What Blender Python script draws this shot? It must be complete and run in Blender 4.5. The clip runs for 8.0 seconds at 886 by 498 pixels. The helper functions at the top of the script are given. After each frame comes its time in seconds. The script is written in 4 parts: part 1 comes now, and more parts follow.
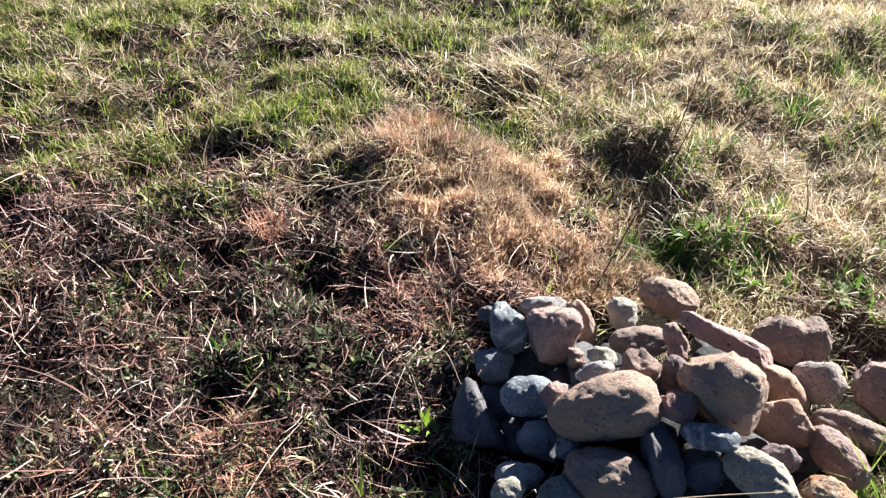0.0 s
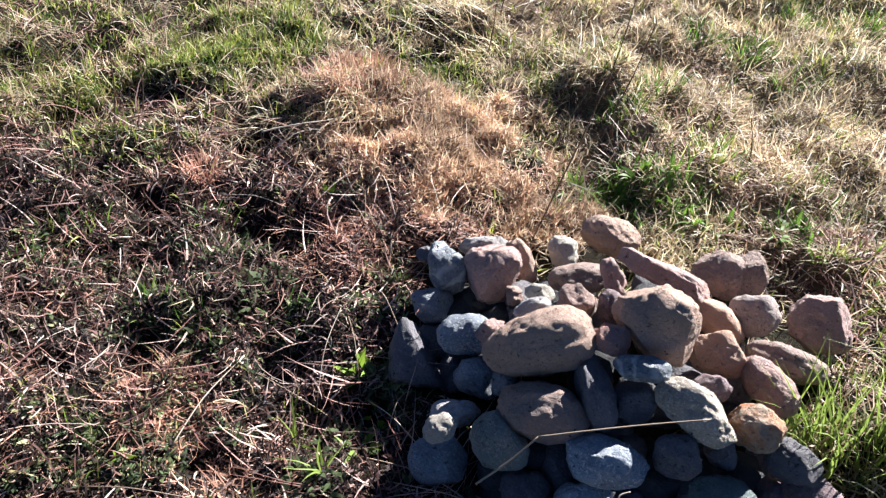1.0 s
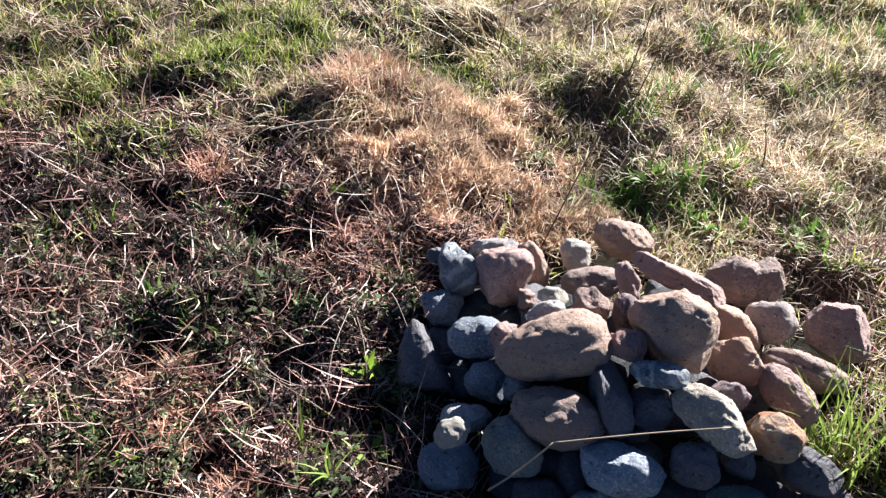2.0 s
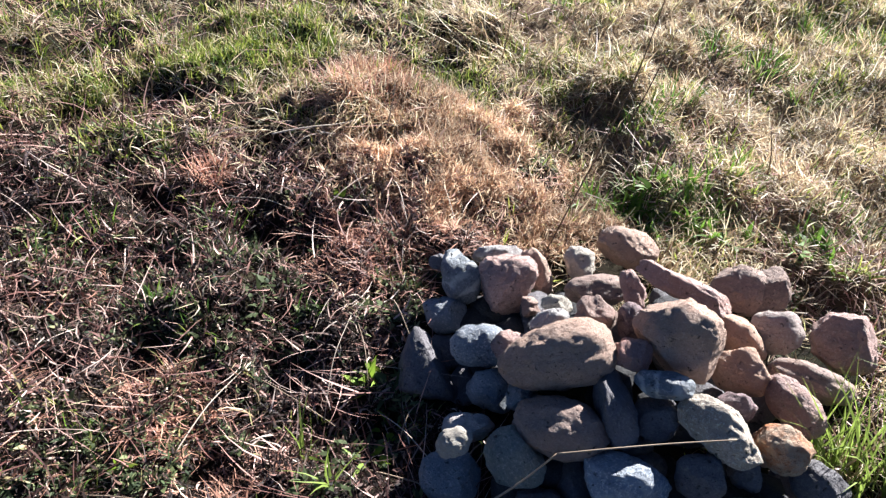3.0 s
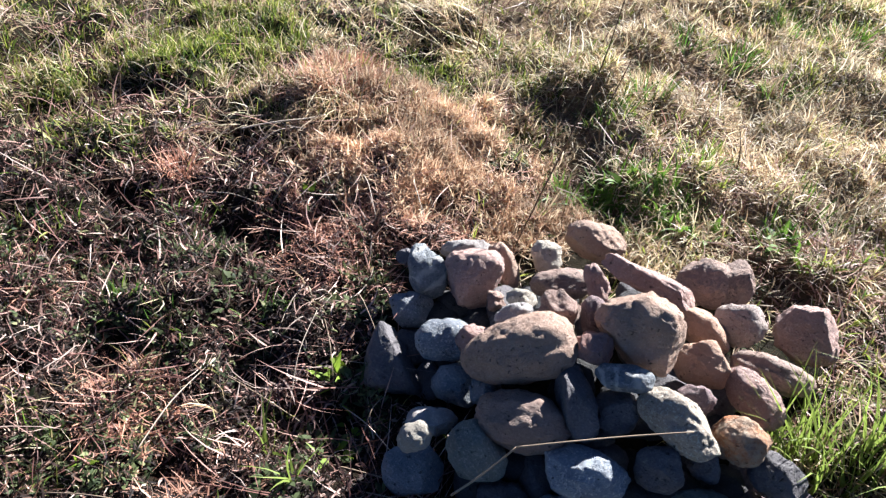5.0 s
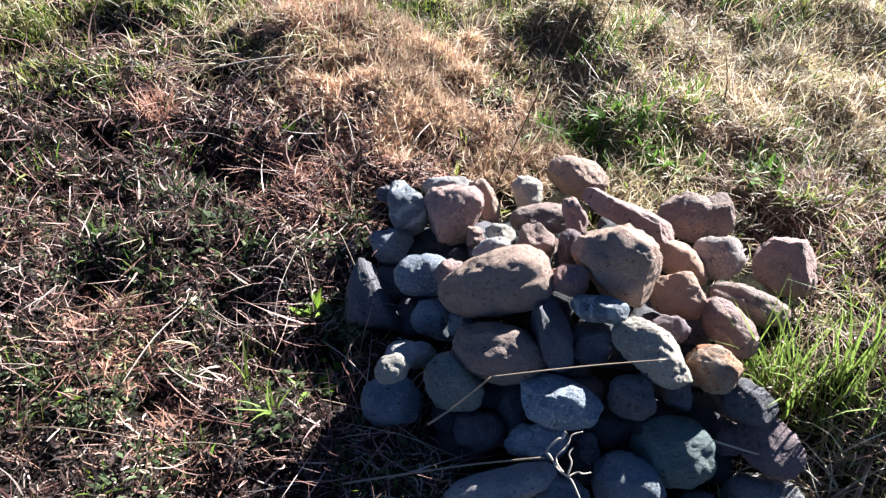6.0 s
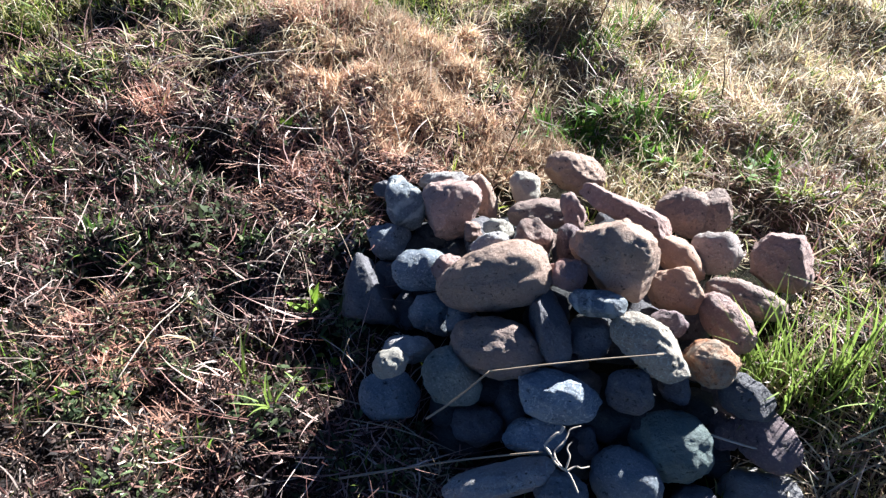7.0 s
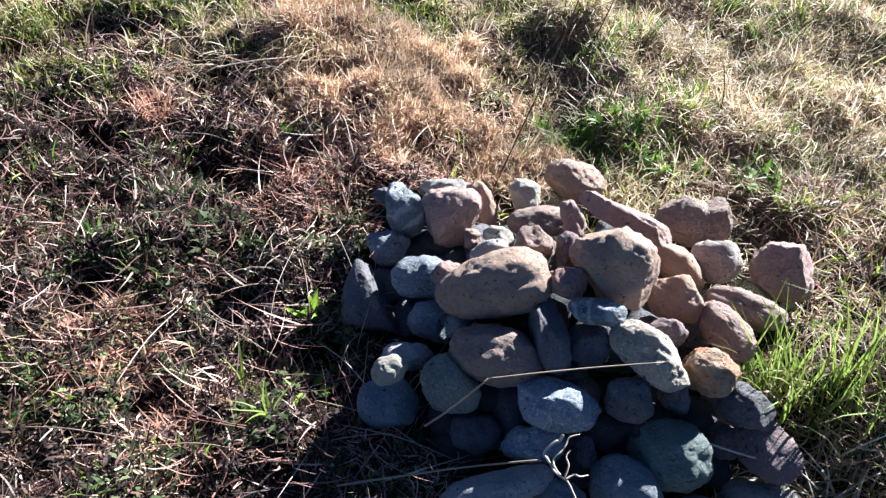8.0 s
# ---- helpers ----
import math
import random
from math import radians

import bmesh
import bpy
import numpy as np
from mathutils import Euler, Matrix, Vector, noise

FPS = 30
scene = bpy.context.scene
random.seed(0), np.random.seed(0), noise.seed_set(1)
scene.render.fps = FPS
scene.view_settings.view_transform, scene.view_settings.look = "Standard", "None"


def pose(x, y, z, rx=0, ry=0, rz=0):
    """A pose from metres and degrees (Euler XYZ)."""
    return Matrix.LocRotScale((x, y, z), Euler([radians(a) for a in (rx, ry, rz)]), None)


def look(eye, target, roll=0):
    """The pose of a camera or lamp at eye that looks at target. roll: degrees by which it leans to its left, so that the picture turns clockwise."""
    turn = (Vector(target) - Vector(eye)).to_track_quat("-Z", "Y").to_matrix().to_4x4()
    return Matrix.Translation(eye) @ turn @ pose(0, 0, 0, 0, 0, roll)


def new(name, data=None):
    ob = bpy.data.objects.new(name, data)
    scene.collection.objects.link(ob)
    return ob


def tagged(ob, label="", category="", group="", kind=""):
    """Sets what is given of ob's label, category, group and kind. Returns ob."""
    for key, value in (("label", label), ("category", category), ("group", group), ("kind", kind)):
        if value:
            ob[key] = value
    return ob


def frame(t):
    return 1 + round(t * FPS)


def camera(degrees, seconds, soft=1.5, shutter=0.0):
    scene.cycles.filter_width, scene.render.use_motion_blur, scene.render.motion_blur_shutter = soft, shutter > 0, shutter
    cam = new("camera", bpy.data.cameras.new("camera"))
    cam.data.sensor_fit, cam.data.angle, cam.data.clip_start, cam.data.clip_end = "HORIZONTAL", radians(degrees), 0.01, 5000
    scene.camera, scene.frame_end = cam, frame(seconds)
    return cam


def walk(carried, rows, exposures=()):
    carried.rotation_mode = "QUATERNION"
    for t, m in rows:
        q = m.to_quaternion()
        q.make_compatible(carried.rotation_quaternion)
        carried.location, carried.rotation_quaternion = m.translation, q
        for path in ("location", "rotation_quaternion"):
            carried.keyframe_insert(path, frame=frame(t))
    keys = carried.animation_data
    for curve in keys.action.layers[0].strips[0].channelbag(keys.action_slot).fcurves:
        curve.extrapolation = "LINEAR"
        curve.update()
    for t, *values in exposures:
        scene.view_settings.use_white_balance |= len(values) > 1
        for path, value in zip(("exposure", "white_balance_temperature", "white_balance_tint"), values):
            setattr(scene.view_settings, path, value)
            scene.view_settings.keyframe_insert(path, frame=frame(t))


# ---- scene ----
cam = camera(64.0, 8.0, soft=1.3)
PATH = [
    (0, (-0.053, 0.227, 1.64), (-0.171, 1.739, 0.335), 3.7),
    (0.5, (0.023, 0.215, 1.599), (-0.02, 1.687, 0.245), 4.8),
    (1, (0.042, 0.232, 1.565), (0.024, 1.679, 0.184), 5.5),
    (1.5, (0.022, 0.24, 1.543), (0.008, 1.691, 0.167), 6.0),
    (3, (0.002, 0.263, 1.52), (-0.018, 1.73, 0.16), 6.7),
    (3.5, (0.011, 0.269, 1.521), (-0.005, 1.737, 0.162), 6.8),
    (4, (0.019, 0.272, 1.524), (0.018, 1.742, 0.167), 7.3),
    (5.5, (0.096, 0.262, 1.526), (0.118, 1.693, 0.129), 7.3),
    (6, (0.122, 0.253, 1.508), (0.153, 1.607, 0.036), 7.2),
    (6.5, (0.124, 0.249, 1.503), (0.164, 1.589, 0.019), 7.4),
    (7, (0.117, 0.248, 1.499), (0.161, 1.6, 0.025), 7.7),
    (7.5, (0.113, 0.251, 1.496), (0.158, 1.612, 0.032), 7.8),
    (8, (0.117, 0.247, 1.496), (0.16, 1.615, 0.038), 8.0),
]
walk(cam, [(t, look(e, a, r)) for t, e, a, r in PATH], exposures=((0, 2.16, 6100, 4), (0.8, 2.20, 5900, 8), (5.5, 2.20, 5900, 8), (6.3, 2.32, 5600, 4), (8, 2.32, 5600, 4)))

# ---- light ----
SUN_AZ, SUN_EL = radians(38), radians(28)
sun_way = Vector((math.sin(SUN_AZ) * math.cos(SUN_EL), math.cos(SUN_AZ) * math.cos(SUN_EL), math.sin(SUN_EL)))
world = bpy.data.worlds.new("sky")
scene.world = world
world.use_nodes = True
wn = world.node_tree.nodes
sky = wn.new("ShaderNodeTexSky")
sky.sky_type = "NISHITA"
sky.sun_disc = False
sky.sun_elevation, sky.sun_rotation = SUN_EL, SUN_AZ
sky.air_density, sky.dust_density, sky.ozone_density = 0.30, 0.05, 4.0
wn["Background"].inputs["Strength"].default_value = 0.039
world.node_tree.links.new(sky.outputs[0], wn["Background"].inputs["Color"])
sun_data = bpy.data.lights.new("sun", "SUN")
sun_data.energy, sun_data.angle, sun_data.color = 5.0, radians(0.53), (1.0, 0.93, 0.85)
sun = new("sun", sun_data)
sun.matrix_world = look(sun_way * 30, (0, 0, 0))


# ---- materials ----
def material(name):
    m = bpy.data.materials.new(name)
    m.use_nodes = True
    nt = m.node_tree
    return m, nt, nt.nodes, nt.nodes["Principled BSDF"]


def node(nt, kind, **sets):
    n = nt.nodes.new(kind)
    for k, v in sets.items():
        n.inputs[k.replace("_", " ")].default_value = v
    return n


def ramp(nt, stops, source, smooth=True):
    r = nt.nodes.new("ShaderNodeValToRGB")
    if not smooth:
        r.color_ramp.interpolation = "CONSTANT"
    els = r.color_ramp.elements
    while len(els) < len(stops):
        els.new(0.5)
    for e, (p, c) in zip(els, stops):
        e.position, e.color = p, (*c, 1)
    nt.links.new(source, r.inputs[0])
    return r


def mix(nt, fac, a, b, mode="MIX"):
    n = nt.nodes.new("ShaderNodeMix")
    n.data_type, n.blend_type = "RGBA", mode
    for sock, v in ((n.inputs[0], fac), (n.inputs[6], a), (n.inputs[7], b)):
        if isinstance(v, bpy.types.NodeSocket):
            nt.links.new(v, sock)
        elif isinstance(v, (int, float)):
            sock.default_value = v
        else:
            sock.default_value = (*v, 1)
    return n.outputs[2]


def stone_material(name, base, other, grain, dark, grain_amount=0.5, bands=False, rough=0.72, lichen=0.3):
    """Weathered field stone: broad tint patches, mineral grain, dark pits, pale crust."""
    m, nt, nodes, bsdf = material("stone_" + name)
    co = nodes.new("ShaderNodeTexCoord")
    info = nodes.new("ShaderNodeObjectInfo")
    off = nodes.new("ShaderNodeVectorMath")
    off.operation = "MULTIPLY_ADD"
    nt.links.new(info.outputs["Random"], off.inputs[0])
    off.inputs[1].default_value = (37.0, 19.0, 53.0)
    nt.links.new(co.outputs["Object"], off.inputs[2])
    v = off.outputs[0]

    def tex(scale, detail=5, roughness=0.6, distortion=0.0):
        n = node(nt, "ShaderNodeTexNoise", Scale=scale, Detail=detail, Roughness=roughness, Distortion=distortion)
        nt.links.new(v, n.inputs["Vector"])
        return n.outputs["Fac"]

    broad = ramp(nt, [(0.40, (0, 0, 0)), (0.62, (1, 1, 1))], tex(14, 6, 0.7))
    col = mix(nt, broad.outputs[0], base, other)
    if bands:
        w = node(nt, "ShaderNodeTexWave", Scale=7.0, Distortion=14.0, Detail=4.0)
        nt.links.new(v, w.inputs["Vector"])
        wr = ramp(nt, [(0.6, (0, 0, 0)), (1.0, (0.7, 0.7, 0.7))], w.outputs["Fac"])
        col = mix(nt, wr.outputs[0], col, grain)
    g = tex(150, 4, 0.75)
    gr = ramp(nt, [(0.53, (0, 0, 0)), (0.64, (1, 1, 1))], g)
    gm = nodes.new("ShaderNodeMath")
    gm.operation = "MULTIPLY"
    nt.links.new(gr.outputs[0], gm.inputs[0])
    gm.inputs[1].default_value = grain_amount
    col = mix(nt, gm.outputs[0], col, grain)
    pits = ramp(nt, [(0.61, (0, 0, 0)), (0.70, (1, 1, 1))], tex(90, 3, 0.55, 0.2))
    patch = ramp(nt, [(0.44, (0, 0, 0)), (0.56, (1, 1, 1))], tex(24, 4))
    pm = nodes.new("ShaderNodeMath")
    pm.operation = "MULTIPLY"
    nt.links.new(pits.outputs[0], pm.inputs[0])
    nt.links.new(patch.outputs[0], pm.inputs[1])
    col = mix(nt, pm.outputs[0], col, dark)
    crust = ramp(nt, [(0.60, (0, 0, 0)), (0.68, (lichen, lichen, lichen))], tex(34, 8, 0.75, 0.6))
    col = mix(nt, crust.outputs[0], col, (0.42, 0.40, 0.33))
    hsv = nodes.new("ShaderNodeHueSaturation")
    hsv.inputs["Saturation"].default_value = 0.95
    vr = nodes.new("ShaderNodeMapRange")
    vr.inputs["To Min"].default_value, vr.inputs["To Max"].default_value = 0.82, 1.22
    nt.links.new(info.outputs["Random"], vr.inputs[0])
    nt.links.new(vr.outputs[0], hsv.inputs["Value"])
    nt.links.new(col, hsv.inputs["Color"])
    nt.links.new(hsv.outputs[0], bsdf.inputs["Base Color"])
    rr = ramp(nt, [(0.3, (rough - 0.1,) * 3), (0.7, (min(1, rough + 0.15),) * 3)], tex(60, 3))
    nt.links.new(rr.outputs[0], bsdf.inputs["Roughness"])
    bsdf.inputs["Specular IOR Level"].default_value = 0.35
    b1 = node(nt, "ShaderNodeBump", Strength=1.0, Distance=0.02)
    nt.links.new(tex(26, 9, 0.72), b1.inputs["Height"])
    b2 = node(nt, "ShaderNodeBump", Strength=0.9, Distance=0.005)
    nt.links.new(g, b2.inputs["Height"])
    nt.links.new(b1.outputs[0], b2.inputs["Normal"])
    b3 = node(nt, "ShaderNodeBump", Strength=1.0, Distance=0.008)
    b3.invert = True
    nt.links.new(pm.outputs[0], b3.inputs["Height"])
    nt.links.new(b2.outputs[0], b3.inputs["Normal"])
    nt.links.new(b3.outputs[0], bsdf.inputs["Normal"])
    return m


STONE = {
    "tan": stone_material("tan", (0.439, 0.281, 0.207), (0.332, 0.224, 0.172), (0.600, 0.477, 0.386), (0.105, 0.077, 0.055), 0.35),
    "brown": stone_material("brown", (0.348, 0.231, 0.186), (0.257, 0.183, 0.158), (0.544, 0.421, 0.331), (0.076, 0.056, 0.049), 0.35),
    "pink": stone_material("pink", (0.424, 0.260, 0.220), (0.317, 0.210, 0.193), (0.600, 0.477, 0.414), (0.105, 0.070, 0.062), 0.45),
    "grey": stone_material("grey", (0.412, 0.366, 0.346), (0.317, 0.293, 0.302), (0.600, 0.600, 0.562), (0.079, 0.073, 0.072), 0.5),
    "grey_pink": stone_material("grey_pink", (0.484, 0.378, 0.331), (0.378, 0.294, 0.276), (0.600, 0.589, 0.524), (0.091, 0.070, 0.069), 0.5),
    "grey_green": stone_material("grey_green", (0.238, 0.241, 0.209), (0.174, 0.191, 0.179), (0.524, 0.498, 0.418), (0.064, 0.066, 0.058), 0.5),
    "blue": stone_material("blue", (0.222, 0.234, 0.260), (0.151, 0.175, 0.209), (0.476, 0.468, 0.476), (0.048, 0.052, 0.058), 0.45),
    "speckled_blue": stone_material("speckled_blue", (0.302, 0.337, 0.388), (0.190, 0.220, 0.274), (0.600, 0.600, 0.600), (0.031, 0.036, 0.051), 0.9),
    "banded": stone_material("banded", (0.222, 0.248, 0.274), (0.159, 0.175, 0.216), (0.600, 0.600, 0.590), (0.064, 0.073, 0.086), 0.5, bands=True),
    "slate": stone_material("slate", (0.151, 0.139, 0.151), (0.111, 0.102, 0.116), (0.348, 0.322, 0.316), (0.048, 0.044, 0.044), 0.3, rough=0.65),
    "green": stone_material("green", (0.159, 0.198, 0.188), (0.118, 0.154, 0.151), (0.348, 0.366, 0.316), (0.048, 0.059, 0.058), 0.3, rough=0.62, lichen=0.15),
    "purple": stone_material("purple", (0.227, 0.154, 0.158), (0.166, 0.120, 0.131), (0.484, 0.365, 0.345), (0.061, 0.043, 0.042), 0.4),
    "red": stone_material("red", (0.332, 0.168, 0.138), (0.257, 0.154, 0.138), (0.515, 0.337, 0.289), (0.076, 0.043, 0.042), 0.4),
    "flaky": stone_material("flaky", (0.424, 0.267, 0.220), (0.303, 0.210, 0.180), (0.600, 0.463, 0.386), (0.076, 0.049, 0.042), 0.5),
    "orange": stone_material("orange", (0.454, 0.267, 0.180), (0.378, 0.238, 0.172), (0.600, 0.435, 0.331), (0.151, 0.084, 0.055), 0.3),
    "rust": stone_material("rust", (0.415, 0.146, 0.043), (0.464, 0.378, 0.281), (0.561, 0.464, 0.342), (0.085, 0.049, 0.037), 0.35),
    "coarse": stone_material("coarse", (0.393, 0.323, 0.262), (0.288, 0.238, 0.193), (0.600, 0.600, 0.510), (0.046, 0.043, 0.042), 0.8),
    # near-black: the shade in the heap's gaps is put into this stone colour
    "gap_shade": stone_material("gap_shade", (0.05, 0.048, 0.052), (0.035, 0.035, 0.04), (0.10, 0.10, 0.10), (0.02, 0.02, 0.02), 0.3, lichen=0.1),
    "pale": stone_material("pale", (0.512, 0.451, 0.378), (0.427, 0.378, 0.317), (0.600, 0.600, 0.525), (0.110, 0.085, 0.073), 0.5),
}


def blade_material(name, stops, through_light=0.35, rough=0.55, spread=0.15):
    """Thin plant matter: every blade its own tint, light coming through it."""
    m, nt, nodes, bsdf = material(name)
    geo = nodes.new("ShaderNodeNewGeometry")
    col = ramp(nt, stops, geo.outputs["Random Per Island"]).outputs[0]
    co = nodes.new("ShaderNodeTexCoord")
    n = node(nt, "ShaderNodeTexNoise", Scale=3.0, Detail=4.0)
    nt.links.new(co.outputs["Object"], n.inputs["Vector"])
    f = node(nt, "ShaderNodeTexNoise", Scale=120.0, Detail=2.0)
    nt.links.new(co.outputs["Object"], f.inputs["Vector"])
    hsv = nodes.new("ShaderNodeHueSaturation")
    vr = nodes.new("ShaderNodeMapRange")
    vr.inputs["From Min"].default_value, vr.inputs["From Max"].default_value = 0.3, 0.7
    vr.inputs["To Min"].default_value, vr.inputs["To Max"].default_value = 1 - spread, 1 + spread
    nt.links.new(n.outputs["Fac"], vr.inputs[0])
    nt.links.new(vr.outputs[0], hsv.inputs["Value"])
    nt.links.new(mix(nt, 0.35, col, mix(nt, f.outputs["Fac"], (0.25, 0.25, 0.25), (1, 1, 1)), "MULTIPLY"), hsv.inputs["Color"])
    nt.links.new(hsv.outputs[0], bsdf.inputs["Base Color"])
    bsdf.inputs["Roughness"].default_value = rough
    bsdf.inputs["Specular IOR Level"].default_value = 0.3
    tr = nodes.new("ShaderNodeBsdfTranslucent")
    nt.links.new(hsv.outputs[0], tr.inputs["Color"])
    ms = nodes.new("ShaderNodeMixShader")
    ms.inputs[0].default_value = through_light
    nt.links.new(bsdf.outputs[0], ms.inputs[1])
    nt.links.new(tr.outputs[0], ms.inputs[2])
    nt.links.new(ms.outputs[0], nodes["Material Output"].inputs["Surface"])
    return m


GREEN = blade_material("green_blades", [(0.0, (0.045, 0.085, 0.018)), (0.3, (0.13, 0.195, 0.03)), (0.68, (0.31, 0.35, 0.06)), (1.0, (0.60, 0.50, 0.26))], 0.5, spread=0.4)
LUSH = blade_material("lush_blades", [(0.0, (0.05, 0.095, 0.022)), (0.35, (0.12, 0.205, 0.035)), (0.68, (0.28, 0.35, 0.075)), (0.86, (0.54, 0.46, 0.23)), (1.0, (0.68, 0.57, 0.38))], 0.45, spread=0.3)
DRY = blade_material("dry_blades", [(0.0, (0.15, 0.09, 0.06)), (0.25, (0.46, 0.33, 0.20)), (0.6, (0.74, 0.60, 0.40)), (0.9, (0.86, 0.78, 0.59)), (1.0, (0.44, 0.44, 0.15))], 0.45, spread=0.4)
THATCH = blade_material("thatch_blades", [(0.0, (0.19, 0.10, 0.065)), (0.3, (0.48, 0.30, 0.195)), (0.7, (0.72, 0.525, 0.35)), (1.0, (0.86, 0.72, 0.53))], 0.4, spread=0.5)
RUSSET = blade_material("russet_blades", [(0.0, (0.17, 0.075, 0.055)), (0.35, (0.46, 0.21, 0.14)), (0.75, (0.68, 0.40, 0.29)), (1.0, (0.80, 0.60, 0.47))], 0.38, spread=0.35)
STRAW = blade_material("straw_stems", [(0.0, (0.045, 0.022, 0.02)), (0.35, (0.21, 0.095, 0.08)), (0.65, (0.49, 0.285, 0.24)), (0.86, (0.67, 0.49, 0.415)), (1.0, (0.78, 0.64, 0.56))], 0.25, spread=0.4)
WEED = blade_material("weed_leaves", [(0.0, (0.035, 0.055, 0.028)), (0.5, (0.075, 0.105, 0.045)), (0.8, (0.18, 0.21, 0.09)), (1.0, (0.44, 0.42, 0.22))], 0.35, 0.7, spread=0.35)
CRUMB = blade_material("crumbled_litter", [(0.0, (0.02, 0.014, 0.012)), (0.5, (0.05, 0.03, 0.025)), (0.76, (0.26, 0.145, 0.11)), (0.92, (0.62, 0.46, 0.37)), (1.0, (0.80, 0.67, 0.55))], 0.25, 0.7, spread=0.35)
ROTTED = blade_material("rotted_litter", [(0.0, (0.012, 0.009, 0.009)), (0.6, (0.03, 0.02, 0.018)), (0.9, (0.075, 0.045, 0.04)), (1.0, (0.2, 0.13, 0.11))], 0.15, 0.75, spread=0.3)
FRESH = blade_material("fresh_blades", [(0.0, (0.03, 0.075, 0.015)), (0.4, (0.075, 0.165, 0.025)), (0.8, (0.19, 0.31, 0.045)), (1.0, (0.36, 0.42, 0.10))], 0.45, spread=0.3)
BRIGHT = blade_material("bright_leaf", [(0.0, (0.20, 0.34, 0.03)), (1.0, (0.30, 0.42, 0.05))], 0.5)
STALK = blade_material("stalk_bark", [(0.0, (0.10, 0.06, 0.04)), (1.0, (0.20, 0.13, 0.08))], 0.05)
TWIG = blade_material("twig_bark", [(0.0, (0.30, 0.22, 0.15)), (1.0, (0.46, 0.36, 0.27))], 0.05)
PALE_TWIG = blade_material("pale_twig", [(0.0, (0.48, 0.40, 0.32)), (1.0, (0.62, 0.53, 0.44))], 0.05)


def ground_material():
    m, nt, nodes, bsdf = material("meadow_soil")
    co = nodes.new("ShaderNodeTexCoord")

    def tex(scale, detail=6, roughness=0.6):
        n = node(nt, "ShaderNodeTexNoise", Scale=scale, Detail=detail, Roughness=roughness)
        nt.links.new(co.outputs["Object"], n.inputs["Vector"])
        return n.outputs["Fac"]

    # near-black soil: the shade between layers of litter is put into its colour
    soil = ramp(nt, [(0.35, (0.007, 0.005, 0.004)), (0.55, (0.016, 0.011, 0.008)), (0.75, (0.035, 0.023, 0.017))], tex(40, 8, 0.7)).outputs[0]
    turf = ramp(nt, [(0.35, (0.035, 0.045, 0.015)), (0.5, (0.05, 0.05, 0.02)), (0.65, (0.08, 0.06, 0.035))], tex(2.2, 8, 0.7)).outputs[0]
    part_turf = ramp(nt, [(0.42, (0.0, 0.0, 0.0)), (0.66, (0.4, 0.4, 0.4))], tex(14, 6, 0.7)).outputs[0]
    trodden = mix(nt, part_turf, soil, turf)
    meadow = ramp(nt, [(0.34, (0.07, 0.09, 0.025)), (0.5, (0.13, 0.13, 0.045)), (0.66, (0.30, 0.24, 0.13))], tex(1.1, 10, 0.72)).outputs[0]
    old_mat = ramp(nt, [(0.36, (0.10, 0.07, 0.05)), (0.5, (0.28, 0.20, 0.125)), (0.66, (0.46, 0.36, 0.23))], tex(9, 10, 0.75)).outputs[0]
    mat_way = nodes.new("ShaderNodeVectorMath")
    mat_way.operation = "DISTANCE"
    nt.links.new(co.outputs["Object"], mat_way.inputs[0])
    mat_way.inputs[1].default_value = (1.95, 3.5, 0.0)
    matted = nodes.new("ShaderNodeMapRange")
    matted.inputs["From Min"].default_value, matted.inputs["From Max"].default_value = 2.0, 1.5
    nt.links.new(mat_way.outputs["Value"], matted.inputs[0])
    trodden = mix(nt, matted.outputs[0], trodden, old_mat)
    away = nodes.new("ShaderNodeVectorMath")
    away.operation = "DISTANCE"
    nt.links.new(co.outputs["Object"], away.inputs[0])
    away.inputs[1].default_value = (0.3, 2.4, 0.0)
    open_turf = nodes.new("ShaderNodeMapRange")
    open_turf.inputs["From Min"].default_value, open_turf.inputs["From Max"].default_value = 2.6, 5.0
    nt.links.new(away.outputs["Value"], open_turf.inputs[0])
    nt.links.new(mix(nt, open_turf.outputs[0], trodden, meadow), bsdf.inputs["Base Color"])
    bsdf.inputs["Roughness"].default_value = 0.95
    bsdf.inputs["Specular IOR Level"].default_value = 0.1
    b = node(nt, "ShaderNodeBump", Strength=0.9, Distance=0.02)
    nt.links.new(tex(70, 8, 0.75), b.inputs["Height"])
    nt.links.new(b.outputs[0], bsdf.inputs["Normal"])
    return m


SOIL = ground_material()

# ---- the lie of the land ----
dice = np.random.default_rng(11)
LATTICE = dice.random((256, 256))


def field(x, y, size, shift=0.0):
    """Smooth noise from 0 to 1 over the plan, with hills of that size."""
    u, v = x / size + 17.3 + shift, y / size + 41.7 + 1.7 * shift
    i, j = np.floor(u).astype(int), np.floor(v).astype(int)
    a, b = u - i, v - j
    a, b = a * a * (3 - 2 * a), b * b * (3 - 2 * b)
    g = lambda p, q: LATTICE[p % 256, q % 256]
    return (g(i, j) * (1 - a) + g(i + 1, j) * a) * (1 - b) + (g(i, j + 1) * (1 - a) + g(i + 1, j + 1) * a) * b


def step(lo, hi, v):
    s = np.clip((v - lo) / (hi - lo), 0, 1)
    return s * s * (3 - 2 * s)


